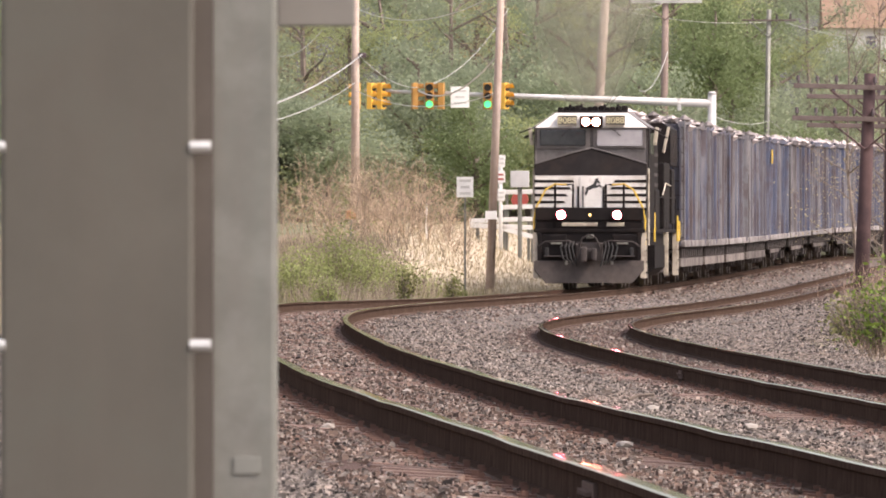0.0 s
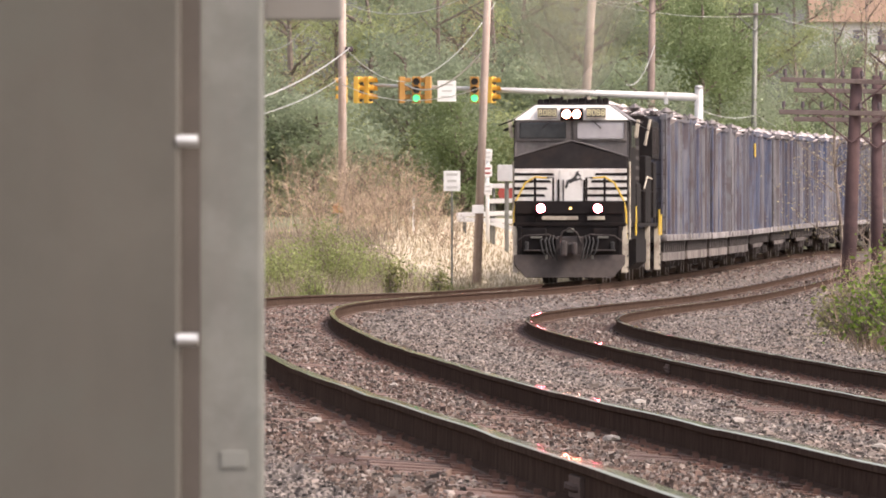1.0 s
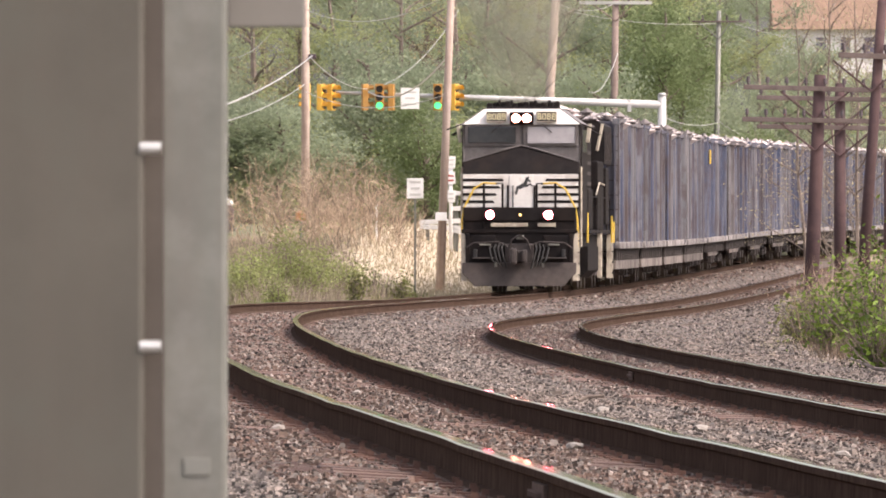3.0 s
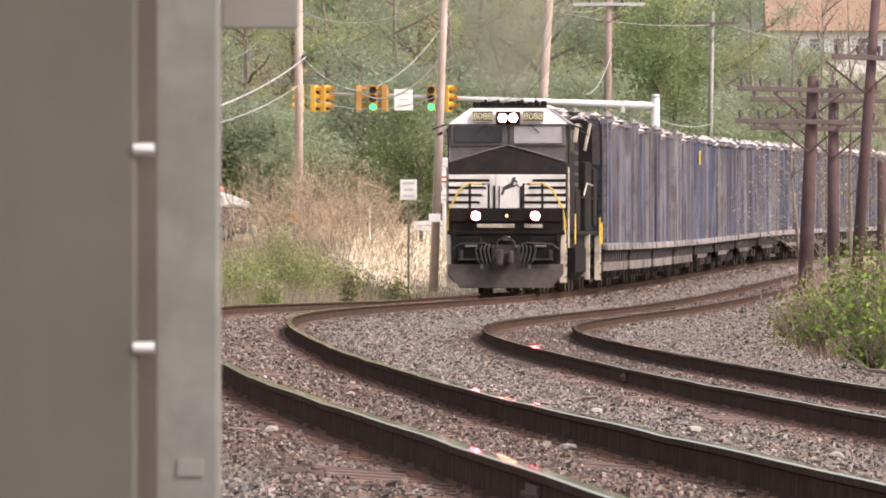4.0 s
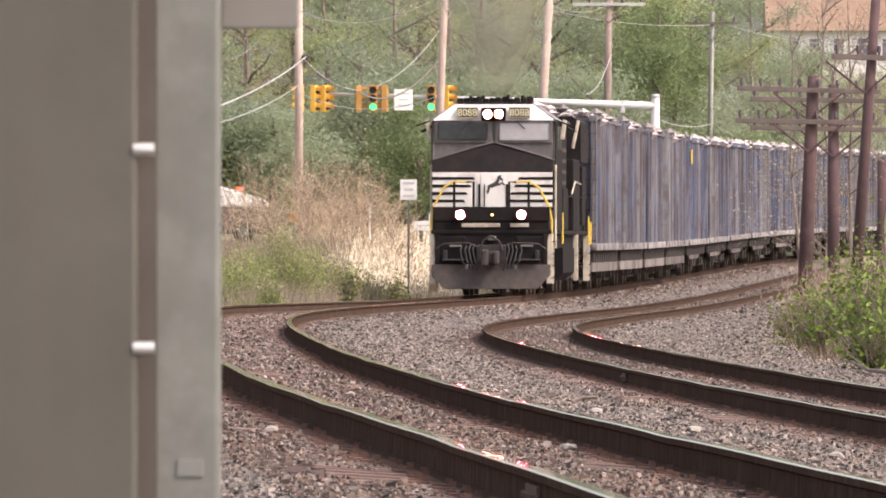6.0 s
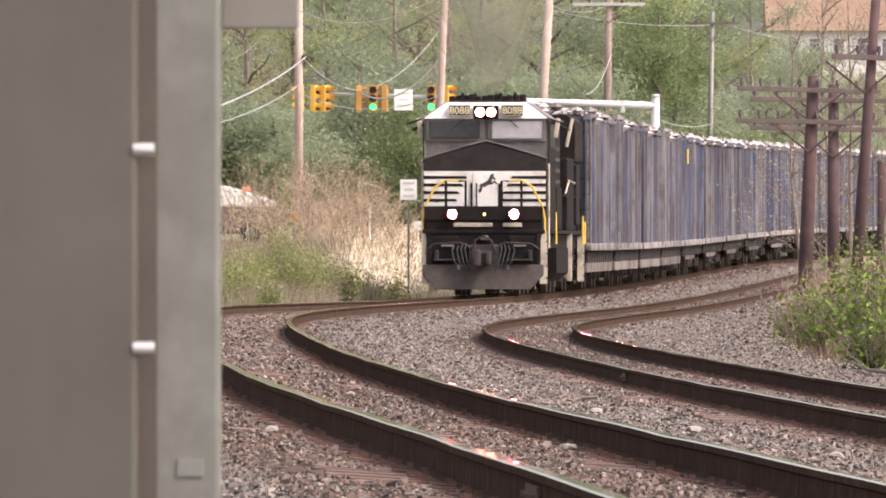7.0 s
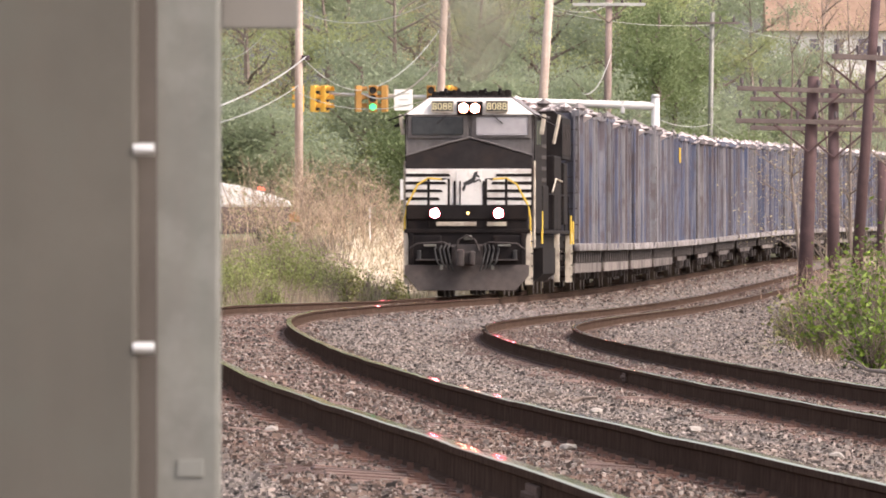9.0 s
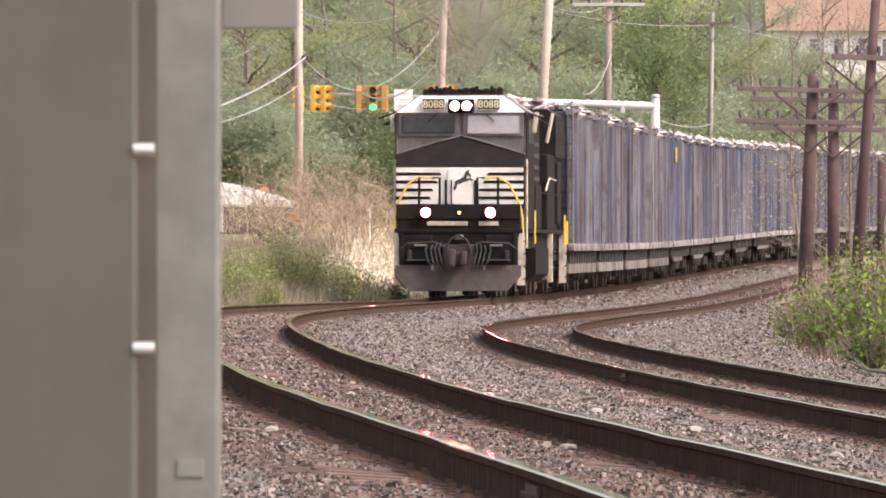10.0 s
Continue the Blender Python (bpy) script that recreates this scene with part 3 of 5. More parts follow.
    pipe(arch, [(-0.28, 0.22, 1.1), (-0.2, 0.18, 1.38), (0.0, 0.16, 1.5), (0.2, 0.18, 1.38), (0.3, 0.22, 1.1)], 0.025)
    part("coupler_lift", arch, M["steel_dark"], lo, "dark bent coupler lift bar")
    part("receptacle", box(B(), (0.02, 0.26, 1.44), (0.2, 0.14, 0.12), 0.03), M["galv"], lo, "pale electrical receptacle")
    for s in (-1, 1):
        part("footboard", box(B(), (s * 0.92, 0.2, 0.9), (0.62, 0.26, 0.04), 0.01), M["steel_dark"], lo, "worn dark footboard")
        part("hose_bag", box(B(), (s * 1.16, 0.22, 1.02), (0.1, 0.1, 0.24), 0.03), M["rubber"], lo)
    # front end sheet with walkway edge
    bm = B()
    box(bm, (0, 0.36, 2.05), (2.96, 0.12, 0.36), 0.03)
    part("anticlimber", bm, K, lo)
    for x0, x1 in ((-0.75, 0.22), (0.48, 0.95)):
        bm = B()
        box(bm, ((x0 + x1) / 2, 0.285, 1.77), (x1 - x0, 0.03, 0.1), 0.01)
        part("step_tread_edge", bm, M["cream"], lo, "cream-painted tread edge")
    # nose
    bm = B()
    prism(bm, [(-1.53, 2.1), (1.53, 2.1), (1.53, 3.12), (-1.53, 3.12)], "y", 0.8, 2.4)
    bmesh.ops.bevel(bm, geom=list(bm.edges), offset=0.05, segments=2, affect="EDGES")
    nose = part("nose", bm, K, lo)
    # the sloped top of the nose, peaked in the middle
    bm = B()
    v = [bm.verts.new(q) for q in [(-1.53, 0.82, 3.1), (1.53, 0.82, 3.1), (1.53, 0.98, 3.42), (0.0, 1.2, 3.86), (-1.53, 0.98, 3.42), (-1.53, 2.3, 3.1), (1.53, 2.3, 3.1), (1.53, 2.3, 3.42), (0, 2.3, 3.9), (-1.53, 2.3, 3.42)]]
    for f in ((0, 1, 2, 3, 4), (0, 5, 6, 1), (1, 6, 7, 2), (2, 7, 8, 3), (3, 8, 9, 4), (4, 9, 5, 0)):
        bm.faces.new([v[i] for i in f])
    bmesh.ops.recalc_face_normals(bm, faces=bm.faces)
    part("nose_top", bm, K, nose)
    bm = B()
    pipe(bm, [(-1.54, 0.98, 3.43), (-0.5, 1.11, 3.74), (0.0, 1.18, 3.87), (0.5, 1.11, 3.74), (1.54, 0.98, 3.43)], 0.022)
    part("nose_edge", bm, M["loco_grey"], nose, "thin grey line along the nose edge")
    # white field with black bars, door and badge on the nose's face
    part("white_field", box(B(), (0, 0.79, 2.67), (3.04, 0.016, 0.87), 0.005), W, nose, "white painted field on the nose")
    for k, z in enumerate((2.95, 2.76, 2.57, 2.38)):
        for s, inner in ((-1, (0.43, 0.52, 0.62, 0.68)[k]), (1, (0.64, 0.54, 0.44, 0.4)[k])):
            bm = B()
            prism(bm, [(s * 1.525, z - 0.038), (s * inner, z - 0.03), (s * (inner + 0.05), z + 0.034), (s * 1.525, z + 0.04)], "y", 0.772, 0.784)
            part("stripe", bm, K, nose, "black stripe across the white field")
    bm = B()
    box(bm, (0.02, 0.775, 2.63), (0.62, 0.02, 0.9), 0.01)
    door = part("nose_door", bm, W, nose, "white nose door with a black horse shape")
    bm = B()
    for pts in ([(-0.27, 2.52), (-0.1, 2.6), (0.08, 2.68), (0.16, 2.86), (0.3, 2.92), (0.28, 2.82), (0.38, 2.74), (0.36, 2.68), (0.24, 2.74), (0.2, 2.62), (0.26, 2.54), (0.1, 2.52), (-0.08, 2.44)],
                [(-0.27, 2.52), (-0.24, 2.44), (-0.32, 2.32), (-0.26, 2.22), (-0.2, 2.3), (-0.14, 2.46)],
                [(0.2, 2.6), (0.36, 2.66), (0.46, 2.56), (0.4, 2.54), (0.34, 2.6), (0.22, 2.54)]):
        prism(bm, [(a * 0.62 + 0.04, 2.8 + (z - 2.57) * 0.72) for a, z in pts], "y", 0.755, 0.766)
    part("badge", bm, M["sign_black"], door, "black rearing horse shape")
    for x, w in ((-0.33, 0.05), (0.37, 0.05), (-0.2, 0.03)):
        part("door_seal", box(B(), (x, 0.762, 2.5), (w, 0.03, 0.62), 0.006), K, door)
    # cab
    bm = B()
    prism(bm, [(-1.55, 1.6), (1.55, 1.6), (1.55, 4.42), (0.98, 4.8), (-0.98, 4.8), (-1.55, 4.42)], "y", 1.35, 4.6)
    for v in bm.verts:
        v.co.y += 0.36 * (v.co.z > 4.6 and v.co.y < 2)
    bmesh.ops.bevel(bm, geom=[e for e in bm.edges if abs(e.verts[0].co.y - e.verts[1].co.y) > 1], offset=0.05, segments=2, affect="EDGES")
    cab = part("cab", bm, M["loco_grey"], lo, "grimy grey and black cab")
    for s in (-1, 1):
        bm = B()
        prism(bm, [(1.36, 1.65), (4.58, 1.65), (4.58, 4.38), (1.36, 4.38)], "x", s * 1.565 - 0.012, s * 1.565 + 0.012)
        part("side_sheet", bm, K, cab)
        for y0, y1 in ((2.0, 2.9), (3.1, 4.0)):
            bm = B()
            box(bm, (s * 1.58, (y0 + y1) / 2, 4.0), (0.02, y1 - y0, 0.6), 0.005)
            part("side_window", bm, M["glass_dark"], cab)
        # front windows with frames
        bm = B()
        box(bm, (s * 0.77, 1.335, 4.14), (1.46, 0.03, 0.58), 0.02)
        fr = part("window_frame", bm, M["loco_grey"], cab)
        bm = B()
        box(bm, (s * 0.785, 1.32, 4.145), (1.26, 0.02, 0.44), 0.04)
        part("windscreen", bm, M["glass_dark"] if s < 0 else M["glass_light"], fr, "windscreen pane, the right one with reflection in its colour")
        bm = B()
        pipe(bm, [(s * 0.55, 1.28, 4.42), (s * 0.8, 1.29, 4.2)], 0.012)
        part("wiper", bm, K, fr)
        # mirror and sunshade
        bm = B()
        box(bm, (s * 1.72, 2.4, 4.2), (0.1, 0.22, 0.5), 0.02, Matrix.Rotation(radians(8 * s), 4, "Y"))
        part("mirror", bm, M["cream"], cab, "cream-backed side mirror")
        bm = B()
        box(bm, (s * 1.75, 3.6, 4.28), (0.5, 1.0, 0.035), 0.01, Matrix.Rotation(radians(28 * s), 4, "Y"))
        part("sunshade", bm, K, cab)
        bm = B()
        rod(bm, (s * 1.54, 1.3, 4.44), (s * 1.98, 1.3, 4.28), 0.02)
        part("grab_arm", bm, K, cab)
    # roof: white visor over the windows, number boards, headlights
    bm = B()
    prism(bm, [(-1.57, 4.42), (1.57, 4.42), (1.0, 4.83), (-1.0, 4.83)], "y", 1.28, 1.42)
    for v in bm.verts:
        v.co.y += 0.34 * (v.co.z > 4.6)
    bmesh.ops.bevel(bm, geom=list(bm.edges), offset=0.015, segments=1, affect="EDGES")
    visor = part("roof_front", bm, W, cab, "white roof front")
    bm = B()
    prism(bm, [(-1.6, 4.43), (-1.0, 4.85), (1.0, 4.85), (1.6, 4.43), (1.58, 4.39), (0.98, 4.79), (-0.98, 4.79), (-1.58, 4.39)], "y", 1.27, 4.7)
    for v in bm.verts:
        v.co.y += 0.37 * (v.co.z > 4.6 and v.co.y < 2)
    part("roof", bm, M["loco_roof"], cab)
    gear = part("roof_equipment", box(B(), (0, 2.1, 4.87), (1.9, 0.8, 0.06), 0.02), K, cab, "dark roof equipment tray")
    for k in range(12):
        part("roof_unit", box(B(), (-0.88 + 0.16 * k, 2.0 + 0.12 * (k % 3), 4.93), (0.15, 0.35, 0.13 + 0.03 * ((k * 5) % 4)), 0.04), K, gear)
    for x in (-0.62, -0.3, 0.34, 0.7):
        part("aerial", rod(B(), (x, 1.95, 4.96), (x, 1.95, 5.07), 0.05, 0.035, n=8), K, gear)
    for s in (-1, 1):
        bm = B()
        box(bm, (s * 0.66, 1.385, 4.62), (0.52, 0.3, 0.27), 0.02)
        nb = part("number_board", bm, M["sign_black"], cab, "black number board with yellowish digits")
        bm = B()
        for z in (-0.13, 0.13):
            box(bm, (s * 0.66, 1.23, 4.62 + z), (0.52, 0.02, 0.018), 0.004)
        for x in (-0.26, 0.26):
            box(bm, (s * 0.66 + x, 1.23, 4.62), (0.018, 0.02, 0.27), 0.004)
        part("board_frame", bm, M["cream"], nb)
        words("8088", 0.25, M["digits"], nb, pose(s * 0.66, 1.228, 4.615, 90))
        bm = B()
        tube(bm, (s * 0.14, 1.6, 4.58), (s * 0.14, 1.08, 4.58), 0.135, 0.02)
        hl = part("headlight", bm, K, cab)
        bm = B()
        rod(bm, (s * 0.14, 1.22, 4.58), (s * 0.14, 1.18, 4.58), 0.113, n=24)
        part("headlight_lens", bm, M["lamp_white"], hl, "glowing white headlight lens")
        # ditch lights
        bm = B()
        tube(bm, (s * 0.77, 0.31, 2.03), (s * 0.77, 0.03, 2.03), 0.135, 0.02)
        dl = part("ditch_light", bm, K, lo)
        bm = B()
        rod(bm, (s * 0.77, 0.17, 2.03), (s * 0.77, 0.13, 2.03), 0.113, n=24)
        part("ditch_light_lens", bm, M["ditch_white"], dl, "glowing ditch light lens")
        # handrails
        bm = B()
        pipe(bm, [(s * 0.62, 0.34, 2.85), (s * 0.95, 0.34, 2.87), (s * 1.2, 0.34, 2.72), (s * 1.45, 0.36, 2.25), (s * 1.52, 0.4, 1.9), (s * 1.52, 0.42, 1.2)], 0.026)
        part("front_handrail", bm, M["yellow"], lo, "yellow front handrail")
        bm = B()
        pipe(bm, [(s * 0.45, 0.34, 1.6), (s * 0.45, 0.34, 2.86), (s * 0.62, 0.34, 2.85)], 0.032)
        pipe(bm, [(s * 0.94, 0.34, 1.7), (s * 0.94, 0.34, 2.86)], 0.034)
        part("handrail_post", bm, K, lo)
        bm = B()
        rod(bm, (s * 1.57, 1.2, 1.2), (s * 1.57, 1.22, 3.3), 0.035, n=8)
        part("cab_handrail", bm, M["cream"], lo, "cream vertical grab rail")
        for yy, top in ((LOCO_LEN - 1.6, 2.05), (LOCO_LEN - 0.4, 1.9), (5.2, 2.1)):
            part("side_handrail", rod(B(), (s * 1.55, yy, 1.3), (s * 1.55, yy, top), 0.03, n=8), M["yellow"], lo, "yellow side handrail")
        bm = B()
        pipe(bm, [(s * 1.5, y, 2.55) for y in (5.2, 10, 15, 19.4)], 0.018)
        for y in np.arange(5.2, 19.5, 2.0):
            rod(bm, (s * 1.5, y, 1.6), (s * 1.5, y, 2.55), 0.015, n=6)
        part("walkway_rail", bm, K, lo)
    bm = B()
    rod(bm, (0.02, 0.3, 2.03), (0.02, 0.27, 2.03), 0.035, n=12)
    part("marker_lamp", bm, M["amber"], lo, "small amber lamp")
    # long hood, radiators, tank
    bm = B()
    box(bm, (0, 11.5, 2.85), (1.9, 13.8, 2.5), 0.08)
    for y in np.arange(5.4, 15, 1.35):
        for s in (-1, 1):
            box(bm, (s * 0.95, y, 2.6), (0.05, 1.2, 1.6), 0.015)
    hood = part("long_hood", bm, K, lo)
    bm = B()
    prism(bm, [(-1.53, 3.5), (1.53, 3.5), (1.53, 4.55), (1.3, 4.72), (-1.3, 4.72), (-1.53, 4.55)], "y", 15.4, 19.6)
    part("radiator", bm, K, hood)
    for k in range(10):
        for s in (-1, 1):
            part("radiator_slat", box(B(), (s * 1.54, 15.8 + 0.38 * k, 4.0), (0.03, 0.06, 0.8)), M["steel_dark"], hood)
    bm = B()
    box(bm, (0, 9.0, 4.2), (1.5, 2.0, 0.5), 0.1)
    rod(bm, (0, 10.6, 4.1), (0, 10.6, 4.6), 0.32, 0.28, n=16)
    part("exhaust_stack", bm, M["steel_dark"], hood)
    bm = B()
    box(bm, (1.4, 17.3, 2.6), (0.25, 1.6, 1.6), 0.05)
    part("equipment_case", box(B(), (1.3, 7.0, 2.2), (0.5, 2.4, 1.1), 0.05), K, lo)
    part("equipment_case", bm, K, lo)
    part("blower_housing", box(B(), (0, 6.6, 3.15), (2.98, 3.7, 2.6), 0.08), K, hood)
    for s in (-1, 1):
        part("side_cabinet", box(B(), (s * 1.22, 13.6, 2.6), (0.58, 3.4, 1.9), 0.05), K, hood)
        part("deflector", box(B(), (s * 1.56, 12.0, 4.2), (0.06, 0.6, 0.75), 0.015, Matrix.Rotation(radians(12 * s), 4, "Y")), M["cream"], hood, "cream slanted side plate")
        part("tank_ladder", box(B(), (s * 1.47, 13.8, 0.95), (0.14, 0.12, 1.25), 0.02), M["cream"], lo, "cream-painted ladder edge")
        rail_bm = B()
        pipe(rail_bm, [(s * 1.53, 10.5, 2.6), (s * 1.55, 12.0, 2.95), (s * 1.55, 15.0, 2.9)], 0.022)
        part("grab_rail", rail_bm, M["cream"], lo)
        for k in range(5):
            part("side_louvre", box(B(), (s * 1.5, 6.6, 2.6 + 0.28 * k), (0.03, 2.6, 0.1), 0.01), M["steel_dark"], hood)
        vent = B()
        rod(vent, (s * 1.5, 7.6, 4.42), (s * 1.62, 7.6, 4.42), 0.05, n=10)
        part("class_light", vent, M["loco_grey"], hood)
    part("headlight_housing", box(B(), (0, 1.36, 4.58), (0.62, 0.26, 0.33), 0.03), K, cab)
    bm = B()
    prism(bm, [(-1.45, 0.55), (-1.2, 0.35), (1.2, 0.35), (1.45, 0.55), (1.45, 1.2), (-1.45, 1.2)], "y", 7.5, 13.5)
    part("fuel_tank", bm, K, lo)
    bogie(lo, 3.9, 3, 1.9, 0.53, M["loco_grey"])
    bogie(lo, 16.9, 3, 1.9, 0.53, M["loco_grey"])
    return lo


def build_car(seed, skirt):
    """A high-sided gondola: ribbed sides, end sheets, side sill, two trucks and a heaped load."""
    rng = random.Random(seed)
    L, H0, H1, Wd = 15.6, 1.18, 4.78, 1.52
    car = thing("gondola_car", "faded blue high-sided gondola car streaked with grime, heaped with pale rubbish", "freight car", group="gondola cars of the train")
    bm = B()
    for s in (-1, 1):
        box(bm, (s * Wd, L / 2, (H0 + H1) / 2), (0.05, L, H1 - H0))
    box(bm, (0, 0.2, (H0 + H1) / 2), (2 * Wd, 0.06, H1 - H0))
    box(bm, (0, L - 0.2, (H0 + H1) / 2), (2 * Wd, 0.06, H1 - H0))
    box(bm, (0, L / 2, H0 + 0.05), (2 * Wd, L, 0.1))
    body = part("body", bm, M["car_blue"], car)
    n = 10
    rib_bm = B()
    prism(rib_bm, [(-0.2, -0.07), (0.2, -0.07), (0.14, 0.07), (-0.14, 0.07)], "z", H0, H1)
    rib = mesh_of("rib", rib_bm, M["car_rib"])
    bracket = mesh_of("bracket", box(B(), (0, 0, 0.94), (0.1, 0.3, 0.34), 0.02), M["steel_dark"])
    for s in (-1, 1):
        for k in range(n):
            ob = new("rib", rib)
            ob.parent = body
            ob.matrix_basis = pose(s * (Wd + 0.08), 0.3 + (L - 0.6) * k / (n - 1), 0, 0, 0, 90 if s < 0 else -90)
        bm, rings = B(), []
        for k in range(14):
            cx, cz, hh = s * (Wd + 0.05 + rng.uniform(-0.03, 0.03)), H1 + rng.uniform(-0.05, 0.05), rng.uniform(0.05, 0.09)
            rings.append([bm.verts.new((cx + dx, L * k / 13, cz + dz)) for dx, dz in ((-0.1, -hh), (0.1, -hh), (0.1, hh), (-0.1, hh))])
        for p, q in zip(rings, rings[1:]):
            for k in range(4):
                bm.faces.new((p[k], p[(k + 1) % 4], q[(k + 1) % 4], q[k]))
        bm.faces.new(rings[0])
        bm.faces.new(rings[-1][::-1])
        bmesh.ops.recalc_face_normals(bm, faces=bm.faces)
        part("top_chord", bm, M["car_rib"], body)
        bm = B()
        box(bm, (s * (Wd + 0.06), L / 2, H0 + 0.04), (0.2, L, 0.2), 0.03)
        part("bottom_chord", bm, M["car_pale"], body, "pale dusty bottom chord")
        for k in range(11):
            ob = new("bracket", bracket)
            ob.parent, ob.matrix_basis = car, pose(s * 1.5, 1.0 + (L - 2.0) * k / 10, 0)
        bm = B()
        if skirt:
            box(bm, (s * 1.5, L / 2, 0.66), (0.08, L - 0.5, 0.26), 0.02)
        else:
            prism(bm, [(3.6, 1.0), (L - 3.6, 1.0), (L - 4.3, 0.62), (4.3, 0.62)], "x", s * 1.42 - 0.04, s * 1.42 + 0.04)
        part("side_sill", bm, M["car_sill"], car, "pale dusty side sill")
        for y in (0.1, L - 0.1):
            bm = B()
            for z in np.arange(1.4, 4.6, 0.42):
                rod(bm, (s * 1.3, y, z), (s * 1.62, y, z), 0.014, n=6)
            for x in (1.3, 1.62):
                rod(bm, (s * x, y, 1.3), (s * x, y, 4.65), 0.014, n=6)
            part("ladder", bm, M["steel_dark"], car)
    bm = B()
    box(bm, (0, L / 2, 0.98), (0.7, L + 0.5, 0.32), 0.03)
    box(bm, (0, -0.4, 0.92), (0.26, 0.8, 0.26), 0.05)
    box(bm, (0, L + 0.35, 0.92), (0.26, 0.6, 0.26), 0.05)
    part("centre_sill", bm, M["steel_dark"], car)
    # load: a heap of small ragged pieces
    verts, faces = [], []
    for _ in range(520):
        x, y = rng.uniform(-1.62, 1.62), rng.uniform(0.4, L - 0.4)
        z = H1 + 0.02 + 0.22 * (1 - abs(x) / 1.8) * (0.6 + 0.5 * math.sin(y * 1.1 + seed)) + rng.uniform(-0.1, 0.1)
        r = rng.uniform(0.05, 0.24)
        o = len(verts)
        for k in range(6):
            q = ((1, 0, 0), (-1, 0, 0), (0, 1, 0), (0, -1, 0), (0, 0, 1), (0, 0, -1))[k]
            verts.append((x + r * q[0] * rng.uniform(0.6, 1.5), y + r * q[1] * rng.uniform(0.6, 1.5), z + r * 0.6 * q[2] * rng.uniform(0.5, 1.3)))
        faces += [tuple(o + i for i in f) for f in ((0, 2, 4), (2, 1, 4), (1, 3, 4), (3, 0, 4), (2, 0, 5), (1, 2, 5), (3, 1, 5), (0, 3, 5))]
    tagged(raw("load", verts, faces, M["rubbish"], car), "heaped pale rubbish load", kind="stuff")
    bm = B()
    box(bm, (0, L / 2, H1 - 0.25), (2.9, L - 0.5, 0.3))
    part("load_bed", bm, M["car_sill"], car)
    bogie(car, 2.2, 2, 1.75, 0.46, M["steel_dark"])
    bogie(car, L - 2.2, 2, 1.75, 0.46, M["steel_dark"])
    return car


# windscreen glass with a pale reflection painted into its base colour
M["glass_light"] = mat("glass_light", (0.36, 0.35, 0.37), (0.46, 0.45, 0.47), scale=3, rough=0.1, spec=0.8)
M["digits"] = mat("digits", (0.8, 0.72, 0.45), (0.85, 0.78, 0.5), rough=0.5)
M["loco_roof"] = mat("loco_roof", (0.16, 0.15, 0.15), (0.25, 0.23, 0.23), scale=3, rough=0.7)
M["car_pale"] = mat("car_pale", (0.2, 0.18, 0.175), (0.5, 0.47, 0.46), scale=1.5, rough=0.85, streak=((0.07, 0.055, 0.05), 1.6, 0.85), dirt=((0.08, 0.065, 0.065), 1.6, 0.95), per_object=0.2)
loco = build_loco()
loco_wheels = list(wheelsets)
wheelsets.clear()
car_a = build_car(1, True)
wheel_ref = [(y, r) for _, y, r in wheelsets]
car_b = build_car(2, False)
bm = B()
box(bm, (1.72, 0.3, 4.2), (0.05, 0.26, 0.5), 0.01)
cars, car_wheels = [], []
CAR_PITCH = 16.9
for k in range(17):
    src = car_a if k < 4 else car_b
    c = src if k in (0, 4) else copy_thing(src, Matrix())
    cars.append(c)
    ws = sorted((o for o in c.children if o.name.startswith("wheelset")), key=lambda o: o.name)
    car_wheels += [(o, y, r) for o, (y, r) in zip(ws, wheel_ref)]
for k, c in enumerate(cars):
    rng = random.Random(300 + k)
    for o in c.children_recursive:
        if o.name.split(".")[0] == "rib":
            o.matrix_basis = o.matrix_basis @ pose(rng.uniform(-0.06, 0.06), rng.uniform(-0.025, 0.03), 0, rng.uniform(-0.5, 0.5), rng.uniform(-0.9, 0.9), 0) @ Matrix.Diagonal((rng.uniform(0.6, 1.35), rng.uniform(0.7, 1.25), 1 + rng.uniform(-0.012, 0.022), 1))
part("placard", bm, M["yellow"], cars[4], "yellow placard on the car end")


# ================= exhaust smoke over the locomotive =================
def build_smoke():
    """Thin brown-grey exhaust: a plume of nested ragged veils that rides with the locomotive and rises."""
    M["smoke"].node_tree.nodes["Principled BSDF"].inputs["Alpha"].default_value = 0.12
    th = thing("exhaust_plume", "thin brownish exhaust smoke drifting up", "smoke")
    for i, q in enumerate((1.0, 0.78, 0.52)):
        bm = B()
        bmesh.ops.create_icosphere(bm, subdivisions=4, radius=1.0)
        for v in bm.verts:
            w = v.co * (1 + 0.3 * noise.noise(v.co * 1.4 + Vector((0, i * 3.3, 0))) + 0.1 * noise.noise(v.co * 4 + Vector((0, i * 5.1, 0))))
            v.co = Vector(((w.x * (1 + 0.35 * w.z) + 0.14 * w.z) * 1.8 * q, w.y * 1.8 * q, w.z * 2.7 * (0.5 + 0.5 * q)))
        part("veil", bm, M["smoke"], th, smooth=True)
    return th


plume = build_smoke()


# ================= what moves =================
SPEED, S0 = 3.298, 246.7         # metres a second; where the nose lies along the line at the start


def rail_pose(s, a, b):
    """The pose of a vehicle whose front lies at s and whose trucks lie a and b metres behind it."""
    p, q = on_line(s + a)[0], on_line(s + b)[0]
    d = (q - p).normalized()
    o = p - d * a
    return Matrix.Translation(o) @ pose(0, 0, 0, math.degrees(math.asin(d.z)), 0, -math.degrees(math.atan2(d.x, d.y)))


